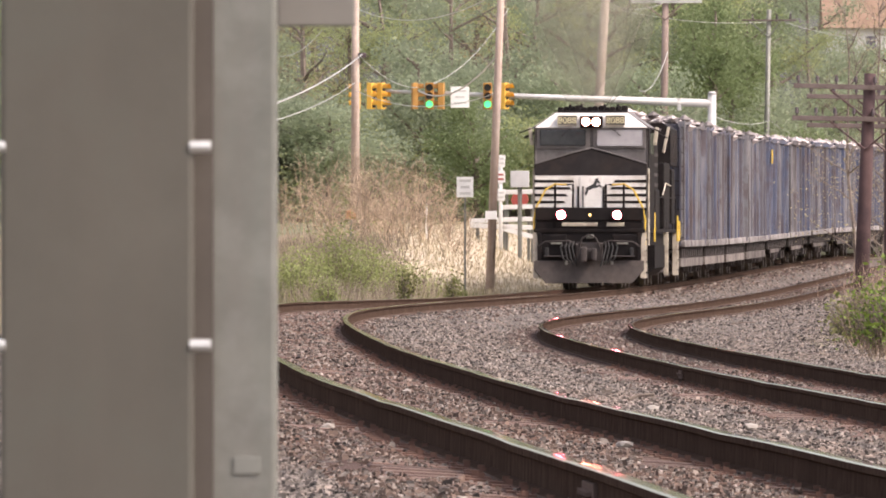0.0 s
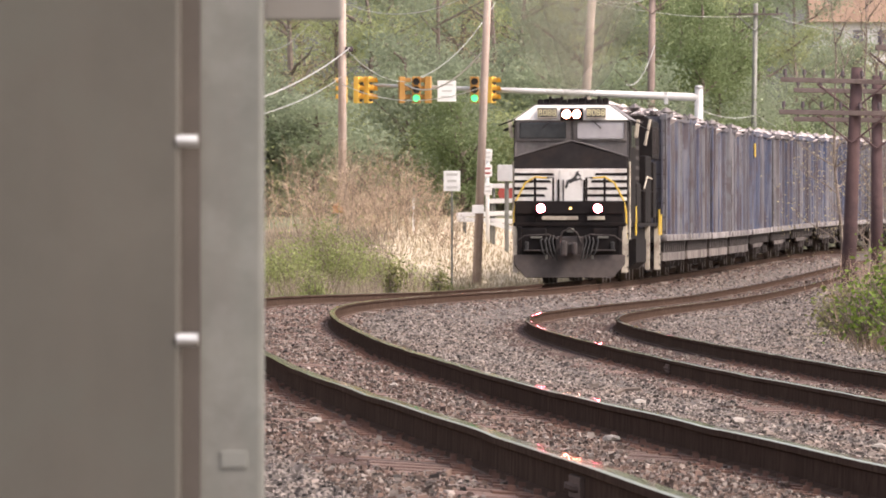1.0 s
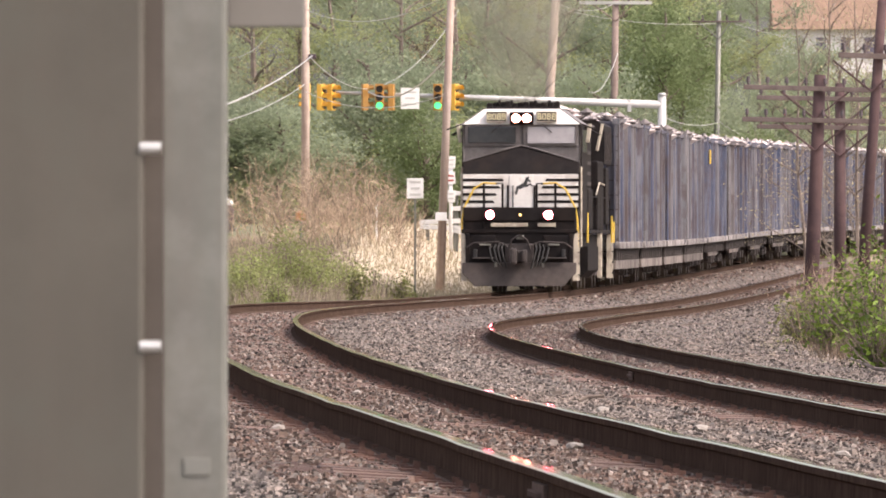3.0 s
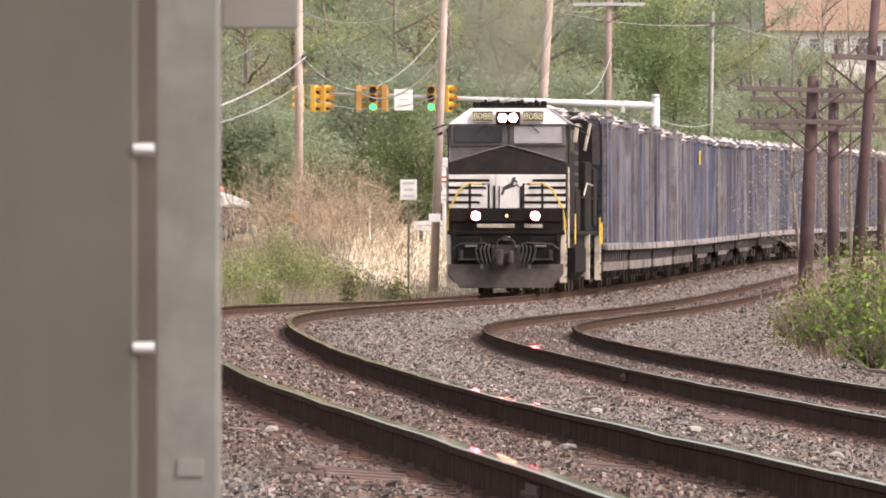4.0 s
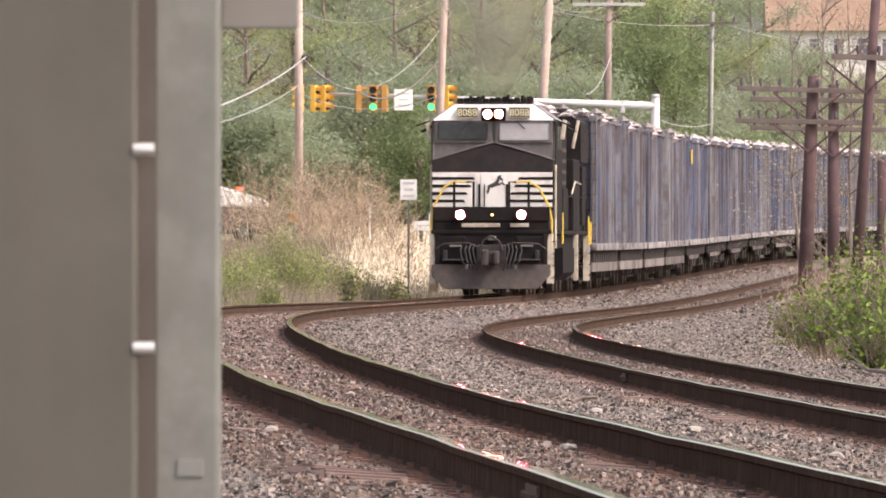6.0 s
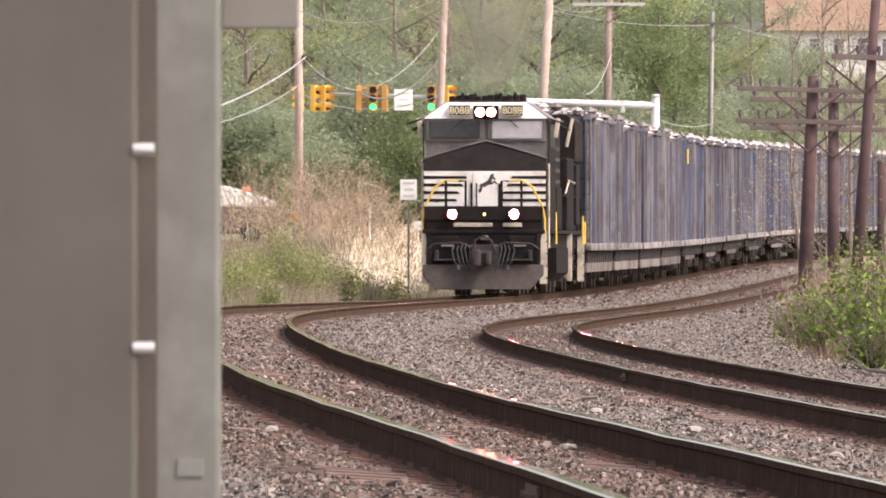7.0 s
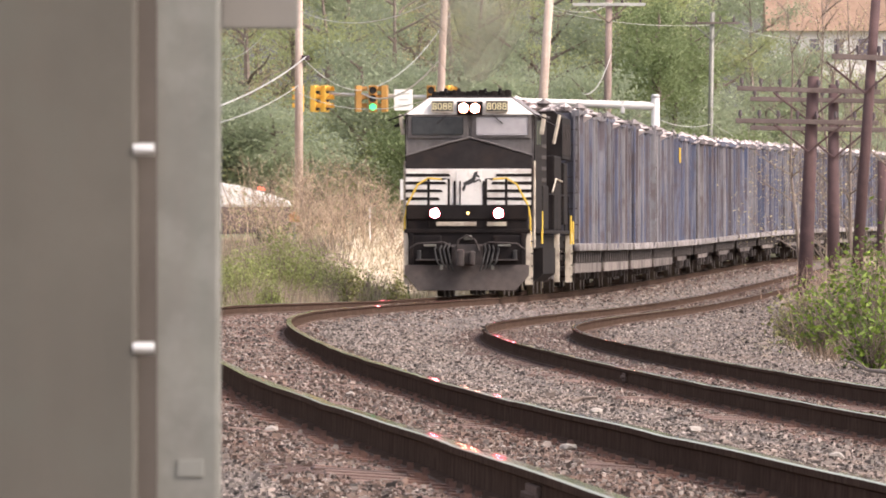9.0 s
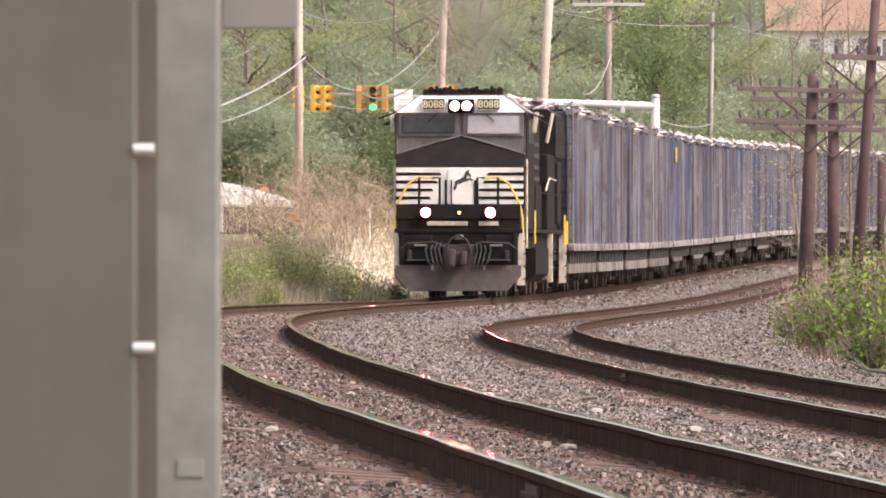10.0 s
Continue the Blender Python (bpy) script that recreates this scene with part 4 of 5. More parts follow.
def wheel_rows(y, r):
    """A wheelset rolling under its vehicle."""
    n = 10 * 4
    return [(10 * k / n, pose(0, y, r, math.degrees(SPEED * 10 * k / n / r))) for k in range(n + 1)]


def motions():
    times = [0.5 * k for k in range(21)]
    walk(loco, [(t, rail_pose(S0 - SPEED * t, 3.9, 16.9)) for t in times])
    for w, y, r in loco_wheels:
        walk(w, wheel_rows(y, r))
    walk(plume, [(t, rail_pose(S0 - SPEED * t, 3.9, 16.9) @ pose(-0.3, 10.6, 7.6 + 0.05 * t)) for t in times])
    for k, c in enumerate(cars):
        s = S0 + LOCO_LEN + 0.9 + CAR_PITCH * k
        walk(c, [(t, rail_pose(s - SPEED * t, 2.2, 13.4)) for t in times])
    for w, y, r in car_wheels:
        walk(w, wheel_rows(y, r))
    walk(van, [(t, pose(x, VAN_Y, float(ground_z(x, VAN_Y)) + 0.02)) for t, x in VAN_ROWS])
# ================= the post beside the camera =================
M["plate_pale"] = mat("plate_pale", (0.185, 0.175, 0.158), (0.22, 0.21, 0.19), scale=6, rough=0.6)
M["tag_pale"] = mat("tag_pale", (0.195, 0.2, 0.18), (0.24, 0.245, 0.222), rough=0.6)


def build_post():
    y = 14.0
    th = thing("signal_post", "galvanised steel post with a grey equipment panel bolted on", "signal post", pose(0, y, 0))
    z0 = float(ground_z(-0.38, y))
    bm = B()
    box(bm, (-0.384, 0, (z0 + 3.3) / 2), (0.1, 0.1, 3.4 - z0), 0.007)
    part("post", bm, M["galv"], th)
    bm = B()
    box(bm, (-0.6, -0.03, 1.55), (0.288, 0.16, 3.3), 0.008)
    part("panel", bm, M["panel_grey"], th, "flat grey painted panel")
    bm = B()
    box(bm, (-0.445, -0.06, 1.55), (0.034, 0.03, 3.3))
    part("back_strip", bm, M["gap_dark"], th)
    # solid black bar standing in for the shade of the joint by the post
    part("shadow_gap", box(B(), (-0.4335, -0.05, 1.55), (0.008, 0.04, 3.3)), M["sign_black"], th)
    bm = B()
    box(bm, (-0.277, 0.08, 1.35), (0.118, 0.02, 0.25), 0.004)
    part("cross_plate", bm, M["plate_pale"], th, "grey plate fixed across the post")
    for x in (-0.446, -0.752):
        for z in (0.449, 0.745, 1.041, 1.337):
            bm = B()
            rod(bm, (x - 0.016, -0.105, z), (x + 0.016, -0.105, z), 0.0095, n=16)
            part("bolt", bm, M["bolt"], th, "bright bolt")
    bm = B()
    box(bm, (-0.378, -0.051, 0.565), (0.04, 0.004, 0.026), 0.0015)
    part("tag", bm, M["tag_pale"], th, "small pale tag")


build_post()


def toward(x, y, d):
    """The point at depth d that lies in the direction x, y of the last aim."""
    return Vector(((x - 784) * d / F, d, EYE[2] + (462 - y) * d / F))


# ================= poles, wires and signals =================
def wire(name, a, b, sag, r, label, material=None):
    a, b = Vector(a), Vector(b)
    bm = B()
    pts = []
    for k in range(17):
        t = k / 16
        p = a.lerp(b, t)
        p.z -= sag * 4 * t * (1 - t)
        pts.append(p)
    pipe(bm, pts, r * 0.7, n=5)
    ob = part(name, bm, material or M["wire"])
    return tagged(ob, label, "cable", "overhead cables")


M["pole_brown"] = mat("pole_brown", (0.2, 0.15, 0.13), (0.33, 0.26, 0.23), scale=5, rough=0.95, bump=0.04, streak=((0.14, 0.09, 0.075), 6, 0.6))
M["pole_arm"] = mat("pole_arm", (0.1, 0.075, 0.07), (0.2, 0.16, 0.15), scale=5, rough=0.95, bump=0.05)


def street_pole(x, d, top_y, r, label, lean=0.0, arm=None, material="pole_wood"):
    base = toward(x, 462, d)
    base.z = float(ground_z(base.x, d)) - 0.3
    top = EYE[2] + (462 - top_y) * d / F - base.z
    th = thing("utility_pole", label, "utility pole", Matrix.Translation(base), "roadside utility poles")
    bm = B()
    rod(bm, (0, 0, 0), (lean, 0, top), r * 1.15, r * 0.85, n=16)
    part("shaft", bm, M[material], th, smooth=True)
    if arm:
        z, half = EYE[2] + (462 - arm[0]) * d / F - base.z, arm[1]
        bm = B()
        thin = material == "galv"
        box(bm, (lean * z / top, -r, z), (2 * half, 0.12, 0.08 if thin else 0.14), 0.01)
        part("crossarm", bm, M["pole_arm" if thin else "wire"], th, "thin brown crossarm" if thin else "weathered pale crossarm")
        for s in (-1, 1):
            bm = B()
            rod(bm, (s * half * 0.6, -r, z), (lean * z / top, -r, z - 0.8), 0.03, n=6)
            part("brace", bm, M[material], th)
            for q in (0.45, 0.95):
                bm = B()
                rod(bm, (s * half * q, -r, z + 0.05), (s * half * q, -r, z + 0.3), 0.06, 0.04, n=8)
                part("insulator", bm, M["insulator"], th)
    return th


pole_a = street_pole(529, 345, -110, 0.15, "tall sunlit wooden utility pole beside the thicket")
clamp = toward(541, 103, 344.8) - pole_a.matrix_basis.translation
part("wire_clamp", box(B(), (clamp.x, -0.12, clamp.z), (0.3, 0.14, 0.2), 0.04), M["insulator"], pole_a, "dark wire clamp")
pole_b = street_pole(766, 285, -190, 0.12, "tall reddish sunlit wooden utility pole beside the line", 0.48)
pole_c = street_pole(946, 400, -80, 0.2, "leaning wooden utility pole behind the crossing", 0.75)
pole_d = street_pole(1072, 410, -10, 0.17, "brown wooden utility pole with a pale crossarm", 0.15, (8, 1.6), "pole_brown")
pole_e = street_pole(1253, 430, 22, 0.13, "slender grey utility pole with a crossarm before the trees", 0.2, (41, 1.25), "galv")
for a, b, da, db, sag, r in (((395, 105), (470, 58), 345, 345, 0.25, 0.02), ((330, 208), (541, 101), 200, 344, 0.22, 0.035), ((330, 232), (527, 152), 200, 344, 0.2, 0.022),
                             ((538, 105), (640, 160), 344, 380, 0.3, 0.025), ((630, 162), (800, 20), 380, 420, 0.8, 0.025), ((640, 165), (776, 108), 380, 285, 0.6, 0.04),
                             ((530, 165), (776, 170), 344, 285, 0.5, 0.02), ((960, 0), (1074, 10), 400, 410, 0.4, 0.02), ((1030, 165), (1082, 95), 400, 410, 0.6, 0.03),
                             ((1168, 212), (1257, 220), 380, 430, 0.2, 0.03), ((1257, 215), (1400, 262), 430, 440, 0.4, 0.02), ((960, 14), (1257, 44), 400, 430, 0.3, 0.02), ((1290, 45), (1568, 75), 430, 450, 0.4, 0.02), ((531, 20), (776, -5), 344, 285, 0.6, 0.02)):
    wire("overhead_cable", toward(*a, da), toward(*b, db), sag, r, "pale sagging overhead cable")


def telegraph_pole(x, d, tops, arms, r, label, lean=0.0):
    base = toward(x, 462, d)
    base.z = float(ground_z(base.x, d)) - 0.3
    th = thing("telegraph_pole", label, "telegraph pole", Matrix.Translation(base), "old lineside telegraph poles")
    bm = B()
    rod(bm, (-lean, 0, 0), (lean, 0, tops), r * 1.2, r * 0.9, n=14)
    part("shaft", bm, M["pole_dark"], th, smooth=True)
    for z, x0, x1, tilt in arms:
        bm = B()
        box(bm, ((x0 + x1) / 2, -r - 0.05, z), (x1 - x0, 0.1, 0.105), 0.012, Matrix.Rotation(radians(tilt), 4, "Y"))
        ca = part("crossarm", bm, M["pole_arm"], th, "weathered brown wooden crossarm")
        n = 8
        for k in range(n):
            q = x0 + 0.1 + (x1 - x0 - 0.2) * k / (n - 1)
            zz = z - math.tan(radians(tilt)) * (q - (x0 + x1) / 2)
            bm = B()
            rod(bm, (q, -r - 0.05, zz + 0.05), (q, -r - 0.05, zz + 0.12), 0.025, n=6)
            rod(bm, (q, -r - 0.05, zz + 0.11), (q, -r - 0.05, zz + 0.23), 0.046, 0.032, n=8)
            part("insulator", bm, M["insulator"], ca, "brown glass insulator")
        for s in (-1, 1):
            bm = B()
            rod(bm, (s * 0.75, -r - 0.08, z - 0.05), (0, -r - 0.03, z - 0.65), 0.022, n=5)
            part("brace", bm, M["pole_dark"], ca)
    return th


def height_toward(y, d, x):
    """Height above a pole's foot of the direction y."""
    b = toward(x, 462, d)
    return EYE[2] + (462 - y) * d / F - (float(ground_z(b.x, d)) - 0.3)


telegraph_pole(1430, 200, height_toward(135, 200, 1430), [(height_toward(160, 200, 1430), -1.53, 1.55, 1.5), (height_toward(216, 200, 1430), -1.56, 1.5, 1.0)], 0.14, "reddish-brown telegraph pole with two crossarms beside the line", 0.12)
telegraph_pole(1475, 212, height_toward(150, 212, 1475), [(height_toward(178, 212, 1475), -1.9, 1.9, 1.0), (height_toward(229, 212, 1475), -1.9, 1.9, 1.0)], 0.13, "dark telegraph pole with two crossarms beside the line")
telegraph_pole(1530, 180, height_toward(-40, 180, 1530), [(height_toward(105, 180, 1530), -0.64, 2.4, 2.0)], 0.1, "tall thin dark telegraph pole by the bushes", 0.25)
telegraph_pole(1562, 235, height_toward(285, 235, 1562), [], 0.14, "short reddish pole stump by the bushes")


def traffic_mast():
    d = 380.0
    a, e = toward(1160, 462, d), toward(545, 165, d)
    a.z = float(ground_z(a.x, d)) - 0.2
    th = thing("traffic_signal_mast", "galvanised mast arm with hanging traffic signals and a white sign", "traffic signal", Matrix.Translation(a))
    top = toward(1160, 172, d).z - a.z
    bm = B()
    rod(bm, (0, 0, 0), (0, 0, top), 0.2, 0.17, n=16)
    rod(bm, (0, 0, top), (0, 0, top + 0.12), 0.2, 0.12, n=16)
    part("mast", bm, M["mast_grey"], th, smooth=True)
    z1 = toward(1160, 188, d).z - a.z
    bm = B()
    rod(bm, (0, 0, z1), (e.x - a.x, 0, e.z - a.z), 0.17, 0.06, n=14)
    part("arm", bm, M["mast_grey"], th, smooth=True)

    def head(x, facing, lit, body_tone="signal_yellow"):
        w = toward(x, 175, d)
        g = new("signal_head")
        g.parent = th
        g.matrix_basis = Matrix.Translation((w.x - a.x, -0.15, w.z - a.z)) @ pose(0, 0, 0, 0, 0, facing)
        bm = B()
        box(bm, (0, 0, 0), (0.36, 0.24, 1.08), 0.03)
        part("housing", bm, M[body_tone], g, "yellow signal housing")
        for k, z in enumerate((0.34, 0.0, -0.34)):
            bm = B()
            n = 14
            for i in range(n):
                u0, u1 = radians(200 * i / n - 10), radians(200 * (i + 1) / n - 10)
                p = [(0.16 * math.cos(u), z + 0.16 * math.sin(u)) for u in (u0, u1)]
                vs = [bm.verts.new(q) for q in ((p[0][0], -0.12, p[0][1]), (p[1][0], -0.12, p[1][1]), (p[1][0], -0.36, p[1][1]), (p[0][0], -0.36, p[0][1]))]
                bm.faces.new(vs)
            bmesh.ops.solidify(bm, geom=list(bm.faces), thickness=0.012)
            part("visor", bm, M[body_tone], g)
            bm = B()
            rod(bm, (0, -0.12, z), (0, -0.15, z), 0.145, 0.13, n=18)
            part("lens", bm, M["green_lamp"] if (k == 2 and lit) else M["sign_black"], g, "lit green lens" if (k == 2 and lit) else "dark unlit lens")
    head(557, 62, False)
    head(575, 62, False)
    head(533, -90, False)
    head(634, 100, False, "signal_dull")
    head(660, 0, True, "signal_dull")
    head(681, -100, False, "signal_dull")
    head(763, 0, True, "signal_dull")
    head(793, 60, False)
    bm = B()
    w = toward(714, 177, d)
    box(bm, (w.x - a.x, -0.2, w.z - a.z), (0.76, 0.03, 0.86), 0.01)
    sg = part("hanging_sign", bm, M["sign_white"], th, "white hanging lane sign")
    bm = B()
    for k in range(3):
        box(bm, (w.x - a.x, -0.22, w.z - a.z + 0.25 - 0.24 * k), (0.5 - 0.1 * (k % 2), 0.01, 0.06))
    part("lettering", bm, M["letter_grey"], sg)
    for x in (1102,):
        bm = B()
        q = toward(x, 190, d)
        box(bm, (q.x - a.x, 0, q.z - a.z), (0.16, 0.3, 0.5), 0.03)
        part("detector", bm, M["mast_grey"], th)


# darker copy of the signal yellow: shade on the middle heads put into colour
M["signal_dull"] = mat("signal_dull", (0.45, 0.22, 0.05), (0.55, 0.3, 0.08), scale=6, rough=0.5)
M["mast_grey"] = mat("mast_grey", (0.5, 0.5, 0.5), (0.64, 0.64, 0.64), scale=3, rough=0.5, metal=0.2)
M["letter_grey"] = mat("letter_grey", (0.55, 0.55, 0.52), (0.65, 0.65, 0.62), rough=0.6)
traffic_mast()


def road_sign(x, y0, y1, w, d, label, rows):
    top, bot = toward(x, y0, d), toward(x, y1, d)
    gz = float(ground_z(top.x, d)) - 0.3
    th = thing("road_sign", label, "road sign", Matrix.Translation((top.x, d, gz)))
    bm = B()
    box(bm, (0, 0.03, (top.z - gz) / 2), (0.055, 0.04, top.z - gz), 0.008)
    part("post", bm, M["galv"], th)
    bm = B()
    box(bm, (0, 0, (top.z + bot.z) / 2 - gz), (w, 0.02, top.z - bot.z), 0.008)
    pl = part("plate", bm, M["sign_white"], th, "white metal sign plate")
    bm = B()
    h = top.z - bot.z
    for k in range(rows):
        box(bm, (0, -0.014, bot.z - gz + h * (k + 0.6) / (rows + 0.2)), (w * (0.66 - 0.12 * (k % 2)), 0.008, h * 0.12))
    part("lettering", bm, M["letter_grey"], pl)


road_sign(723, 318, 354, 0.48, 268, "small white speed sign on a thin metal post", 3)


def crossing():
    """Road crossing gear behind the pole: an upright crossbuck board, a cabinet, a gate mechanism and white barrier rails."""
    d = 325.0
    p = toward(786, 300, d)
    gz = float(ground_z(p.x, d)) - 0.3
    th = thing("crossing_signal", "white railway crossing signal with red lamps on a post", "crossing signal", Matrix.Translation((p.x, d, gz)))
    bm = B()
    rod(bm, (0, 0, 0), (0, 0, toward(0, 280, d).z - gz), 0.07, n=12)
    part("post", bm, M["sign_white"], th, smooth=True)
    for z in (290, 318, 350):
        bm = B()
        zz = toward(0, z, d).z - gz
        box(bm, (0, -0.1, zz), (0.32, 0.03, 0.42), 0.01, Matrix.Rotation(radians(4 if z != 318 else -3), 4, "Y"))
        part("board", bm, M["sign_white"], th, "white board with worn lettering")
        bm = B()
        for k in range(2):
            box(bm, (0, -0.125, zz - 0.08 + 0.16 * k), (0.2, 0.01, 0.06))
        part("lettering", bm, M["sign_red"] if z == 318 else M["letter_grey"], th)
    q = toward(820, 322, d)
    cb = thing("equipment_cabinet", "grey metal crossing equipment cabinet on a post", "cabinet", Matrix.Translation((q.x, d, float(ground_z(q.x, d)) - 0.3)))
    zz = q.z - cb.matrix_basis.translation.z
    bm = B()
    box(bm, (0, 0, zz), (0.66, 0.4, 0.58), 0.03)
    part("case", bm, M["mast_grey"], cb)
    bm = B()
    rod(bm, (0, 0, 0), (0, 0, zz - 0.25), 0.08, n=10)
    part("stand", bm, M["galv"], cb)
    r = toward(820, 358, d + 3)
    st = thing("stop_sign", "red round lamp board beyond the crossing", "road sign", Matrix.Translation((r.x, d + 3, float(ground_z(r.x, d + 3)) - 0.3)))
    zz = r.z - st.matrix_basis.translation.z
    bm = B()
    rod(bm, (0, 0.02, zz), (0, -0.02, zz), 0.32, n=8)
    part("plate", bm, M["sign_red"], st)
    bm = B()
    rod(bm, (0, 0.05, 0), (0, 0.05, zz), 0.04, n=8)
    part("post", bm, M["galv"], st)
    for k, (xa, ya, xb, yb) in enumerate(((790, 345, 850, 344), (786, 372, 850, 370), (730, 396, 850, 392), (732, 404, 850, 408), (785, 408, 850, 426))):
        a, b = toward(xa, ya, d + 1), toward(xb, yb, d + 1)
        g = thing("barrier_rail", "white weathered barrier rail by the crossing", "barrier", group="white barrier rails")
        bm = B()
        m = (b - a)
        box(bm, (a + b) / 2, (m.length, 0.08, 0.16), 0.015, Matrix.Rotation(-math.atan2(m.z, m.x), 4, "Y"))
        part("rail", bm, M["sign_white"], g)
        for e in (0.12, 0.88):
            bm = B()
            p0 = a.lerp(b, e)
            rod(bm, (p0.x, p0.y + 0.08, float(ground_z(p0.x, p0.y)) - 0.2), (p0.x, p0.y + 0.08, p0.z + 0.05), 0.05, n=8)
            part("stake", bm, M["galv"], g)
    bm = B()
    w = toward(769, 386, 284.78)
    box(bm, w, (0.36, 0.05, 0.26), 0.02)
    tagged(part("pole_plate", bm, M["sign_white"], label=""), "small white plate fixed to the wooden pole", "sign")


crossing()


def marker():
    d = 322.0
    p = toward(521, 384, d)
    gz = float(ground_z(p.x, d)) - 0.2
    th = thing("marker_post", "orange-topped marker post among bare brush", "marker post", Matrix.Translation((p.x, d, gz)))
    bm = B()
    rod(bm, (0, 0, 0), (0, 0, p.z - gz - 0.15), 0.04, n=10)
    part("post", bm, M["galv"], th)
    bm = B()
    prism(bm, [(-0.2, -0.17), (0.2, -0.17), (0.16, 0.1), (0.0, 0.18), (-0.16, 0.1)], "y", -0.05, 0.05)
    bmesh.ops.bevel(bm, geom=list(bm.edges), offset=0.015, segments=1, affect="EDGES")
    part("marker_head", bm, M["orange"], th, "orange marker head", at=Matrix.Translation((0, 0, p.z - gz)))


marker()


def stake():
    d = 318.0
    p = toward(655, 366, d)
    gz = float(ground_z(p.x, d)) - 0.2
    th = thing("marker_stake", "thin white marker stake in the dry brush", "marker stake", Matrix.Translation((p.x, d, gz)))
    part("shaft", box(B(), (0, 0, (p.z - gz) / 2), (0.07, 0.03, p.z - gz), 0.008), M["sign_white"], th)
    part("cap", box(B(), (0, 0, p.z - gz), (0.08, 0.04, 0.06), 0.01), M["sign_white"], th)


stake()

# a white-topped van rolls up behind the thicket and stops
VAN_Y = 335.0
VAN_ROWS = [(t, (e - 784) * VAN_Y / F) for t, e in ((0, 290), (1, 318), (2, 355), (2.7, 385), (3.2, 412), (3.8, 437), (4.5, 455), (5.5, 473), (6.8, 487), (7.5, 498), (8.4, 510), (9.0, 517), (9.5, 520), (10, 522))]


def build_van():
    th = thing("van", "white-topped van with dark lower body and red roof lamp", "van")
    bm = B()
    prism(bm, [(-0.12, 0.34), (-5.0, 0.34), (-5.0, 1.31), (-0.02, 1.31), (0.02, 0.8)], "y", -0.93, 0.93)
    bmesh.ops.bevel(bm, geom=list(bm.edges), offset=0.05, segments=2, affect="EDGES")
    lower = part("lower_body", bm, M["van_dark"], th, "dark maroon-grey lower body")
    bm = B()
    prism(bm, [(0.0, 1.315), (0.0, 1.47), (-0.3, 1.62), (-0.95, 1.82), (-1.7, 2.04), (-2.6, 2.2), (-4.8, 2.22), (-5.0, 2.05), (-5.02, 1.315)], "y", -0.95, 0.95)
    bmesh.ops.bevel(bm, geom=list(bm.edges), offset=0.06, segments=3, affect="EDGES")
    top = part("upper_body", bm, M["white_paint"], th, "sunlit white upper body")
    part("beacon", rod(B(), (-1.1, -0.3, 1.86), (-1.1, -0.3, 2.03), 0.16, 0.12, n=14), M["beacon_red"], th, "red roof lamp")
    part("beacon_bar", box(B(), (-1.1, -0.1, 1.89), (0.3, 1.2, 0.05), 0.015), M["galv"], th)
    for s in (-1, 1):
        part("rear_panel", box(B(), (-3.75, s * 0.935, 0.86), (2.4, 0.02, 0.88), 0.006), M["white_paint"], lower, "white rear side panel")
        for x in (-0.62, -1.5, -2.5):
            part("door_gap", box(B(), (x, s * 0.95, 1.52), (0.02, 0.012, 0.34)), M["loco_grey"], top)
        part("door_handle", box(B(), (-1.42, s * 0.945, 1.2), (0.16, 0.04, 0.04), 0.01), M["galv"], lower)
        for x in (-0.95, -4.1):
            wheel = part("wheel", rod(B(), (x, s * 0.72, 0.36), (x, s * 0.96, 0.36), 0.36, n=24), M["rubber"], th)
            part("hubcap", rod(B(), (x, s * 0.95, 0.36), (x, s * 0.98, 0.36), 0.2, 0.17, n=16), M["galv"], wheel)
    part("bumper", box(B(), (0.02, 0, 0.5), (0.16, 1.86, 0.22), 0.04), M["galv"], th)
    return th


M["van_dark"] = mat("van_dark", (0.1, 0.07, 0.075), (0.16, 0.12, 0.12), scale=2, rough=0.6)
M["beacon_red"] = mat("beacon_red", (0.75, 0.06, 0.03), (0.85, 0.1, 0.05), rough=0.3, emit=((1.0, 0.12, 0.05), 1.2))
van = build_van()


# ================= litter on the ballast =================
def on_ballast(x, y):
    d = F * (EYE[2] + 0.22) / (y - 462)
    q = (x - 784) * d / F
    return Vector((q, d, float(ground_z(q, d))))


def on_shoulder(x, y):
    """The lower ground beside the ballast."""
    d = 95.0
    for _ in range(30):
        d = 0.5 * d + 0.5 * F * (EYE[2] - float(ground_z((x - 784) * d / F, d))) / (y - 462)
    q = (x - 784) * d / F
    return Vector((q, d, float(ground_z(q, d))))


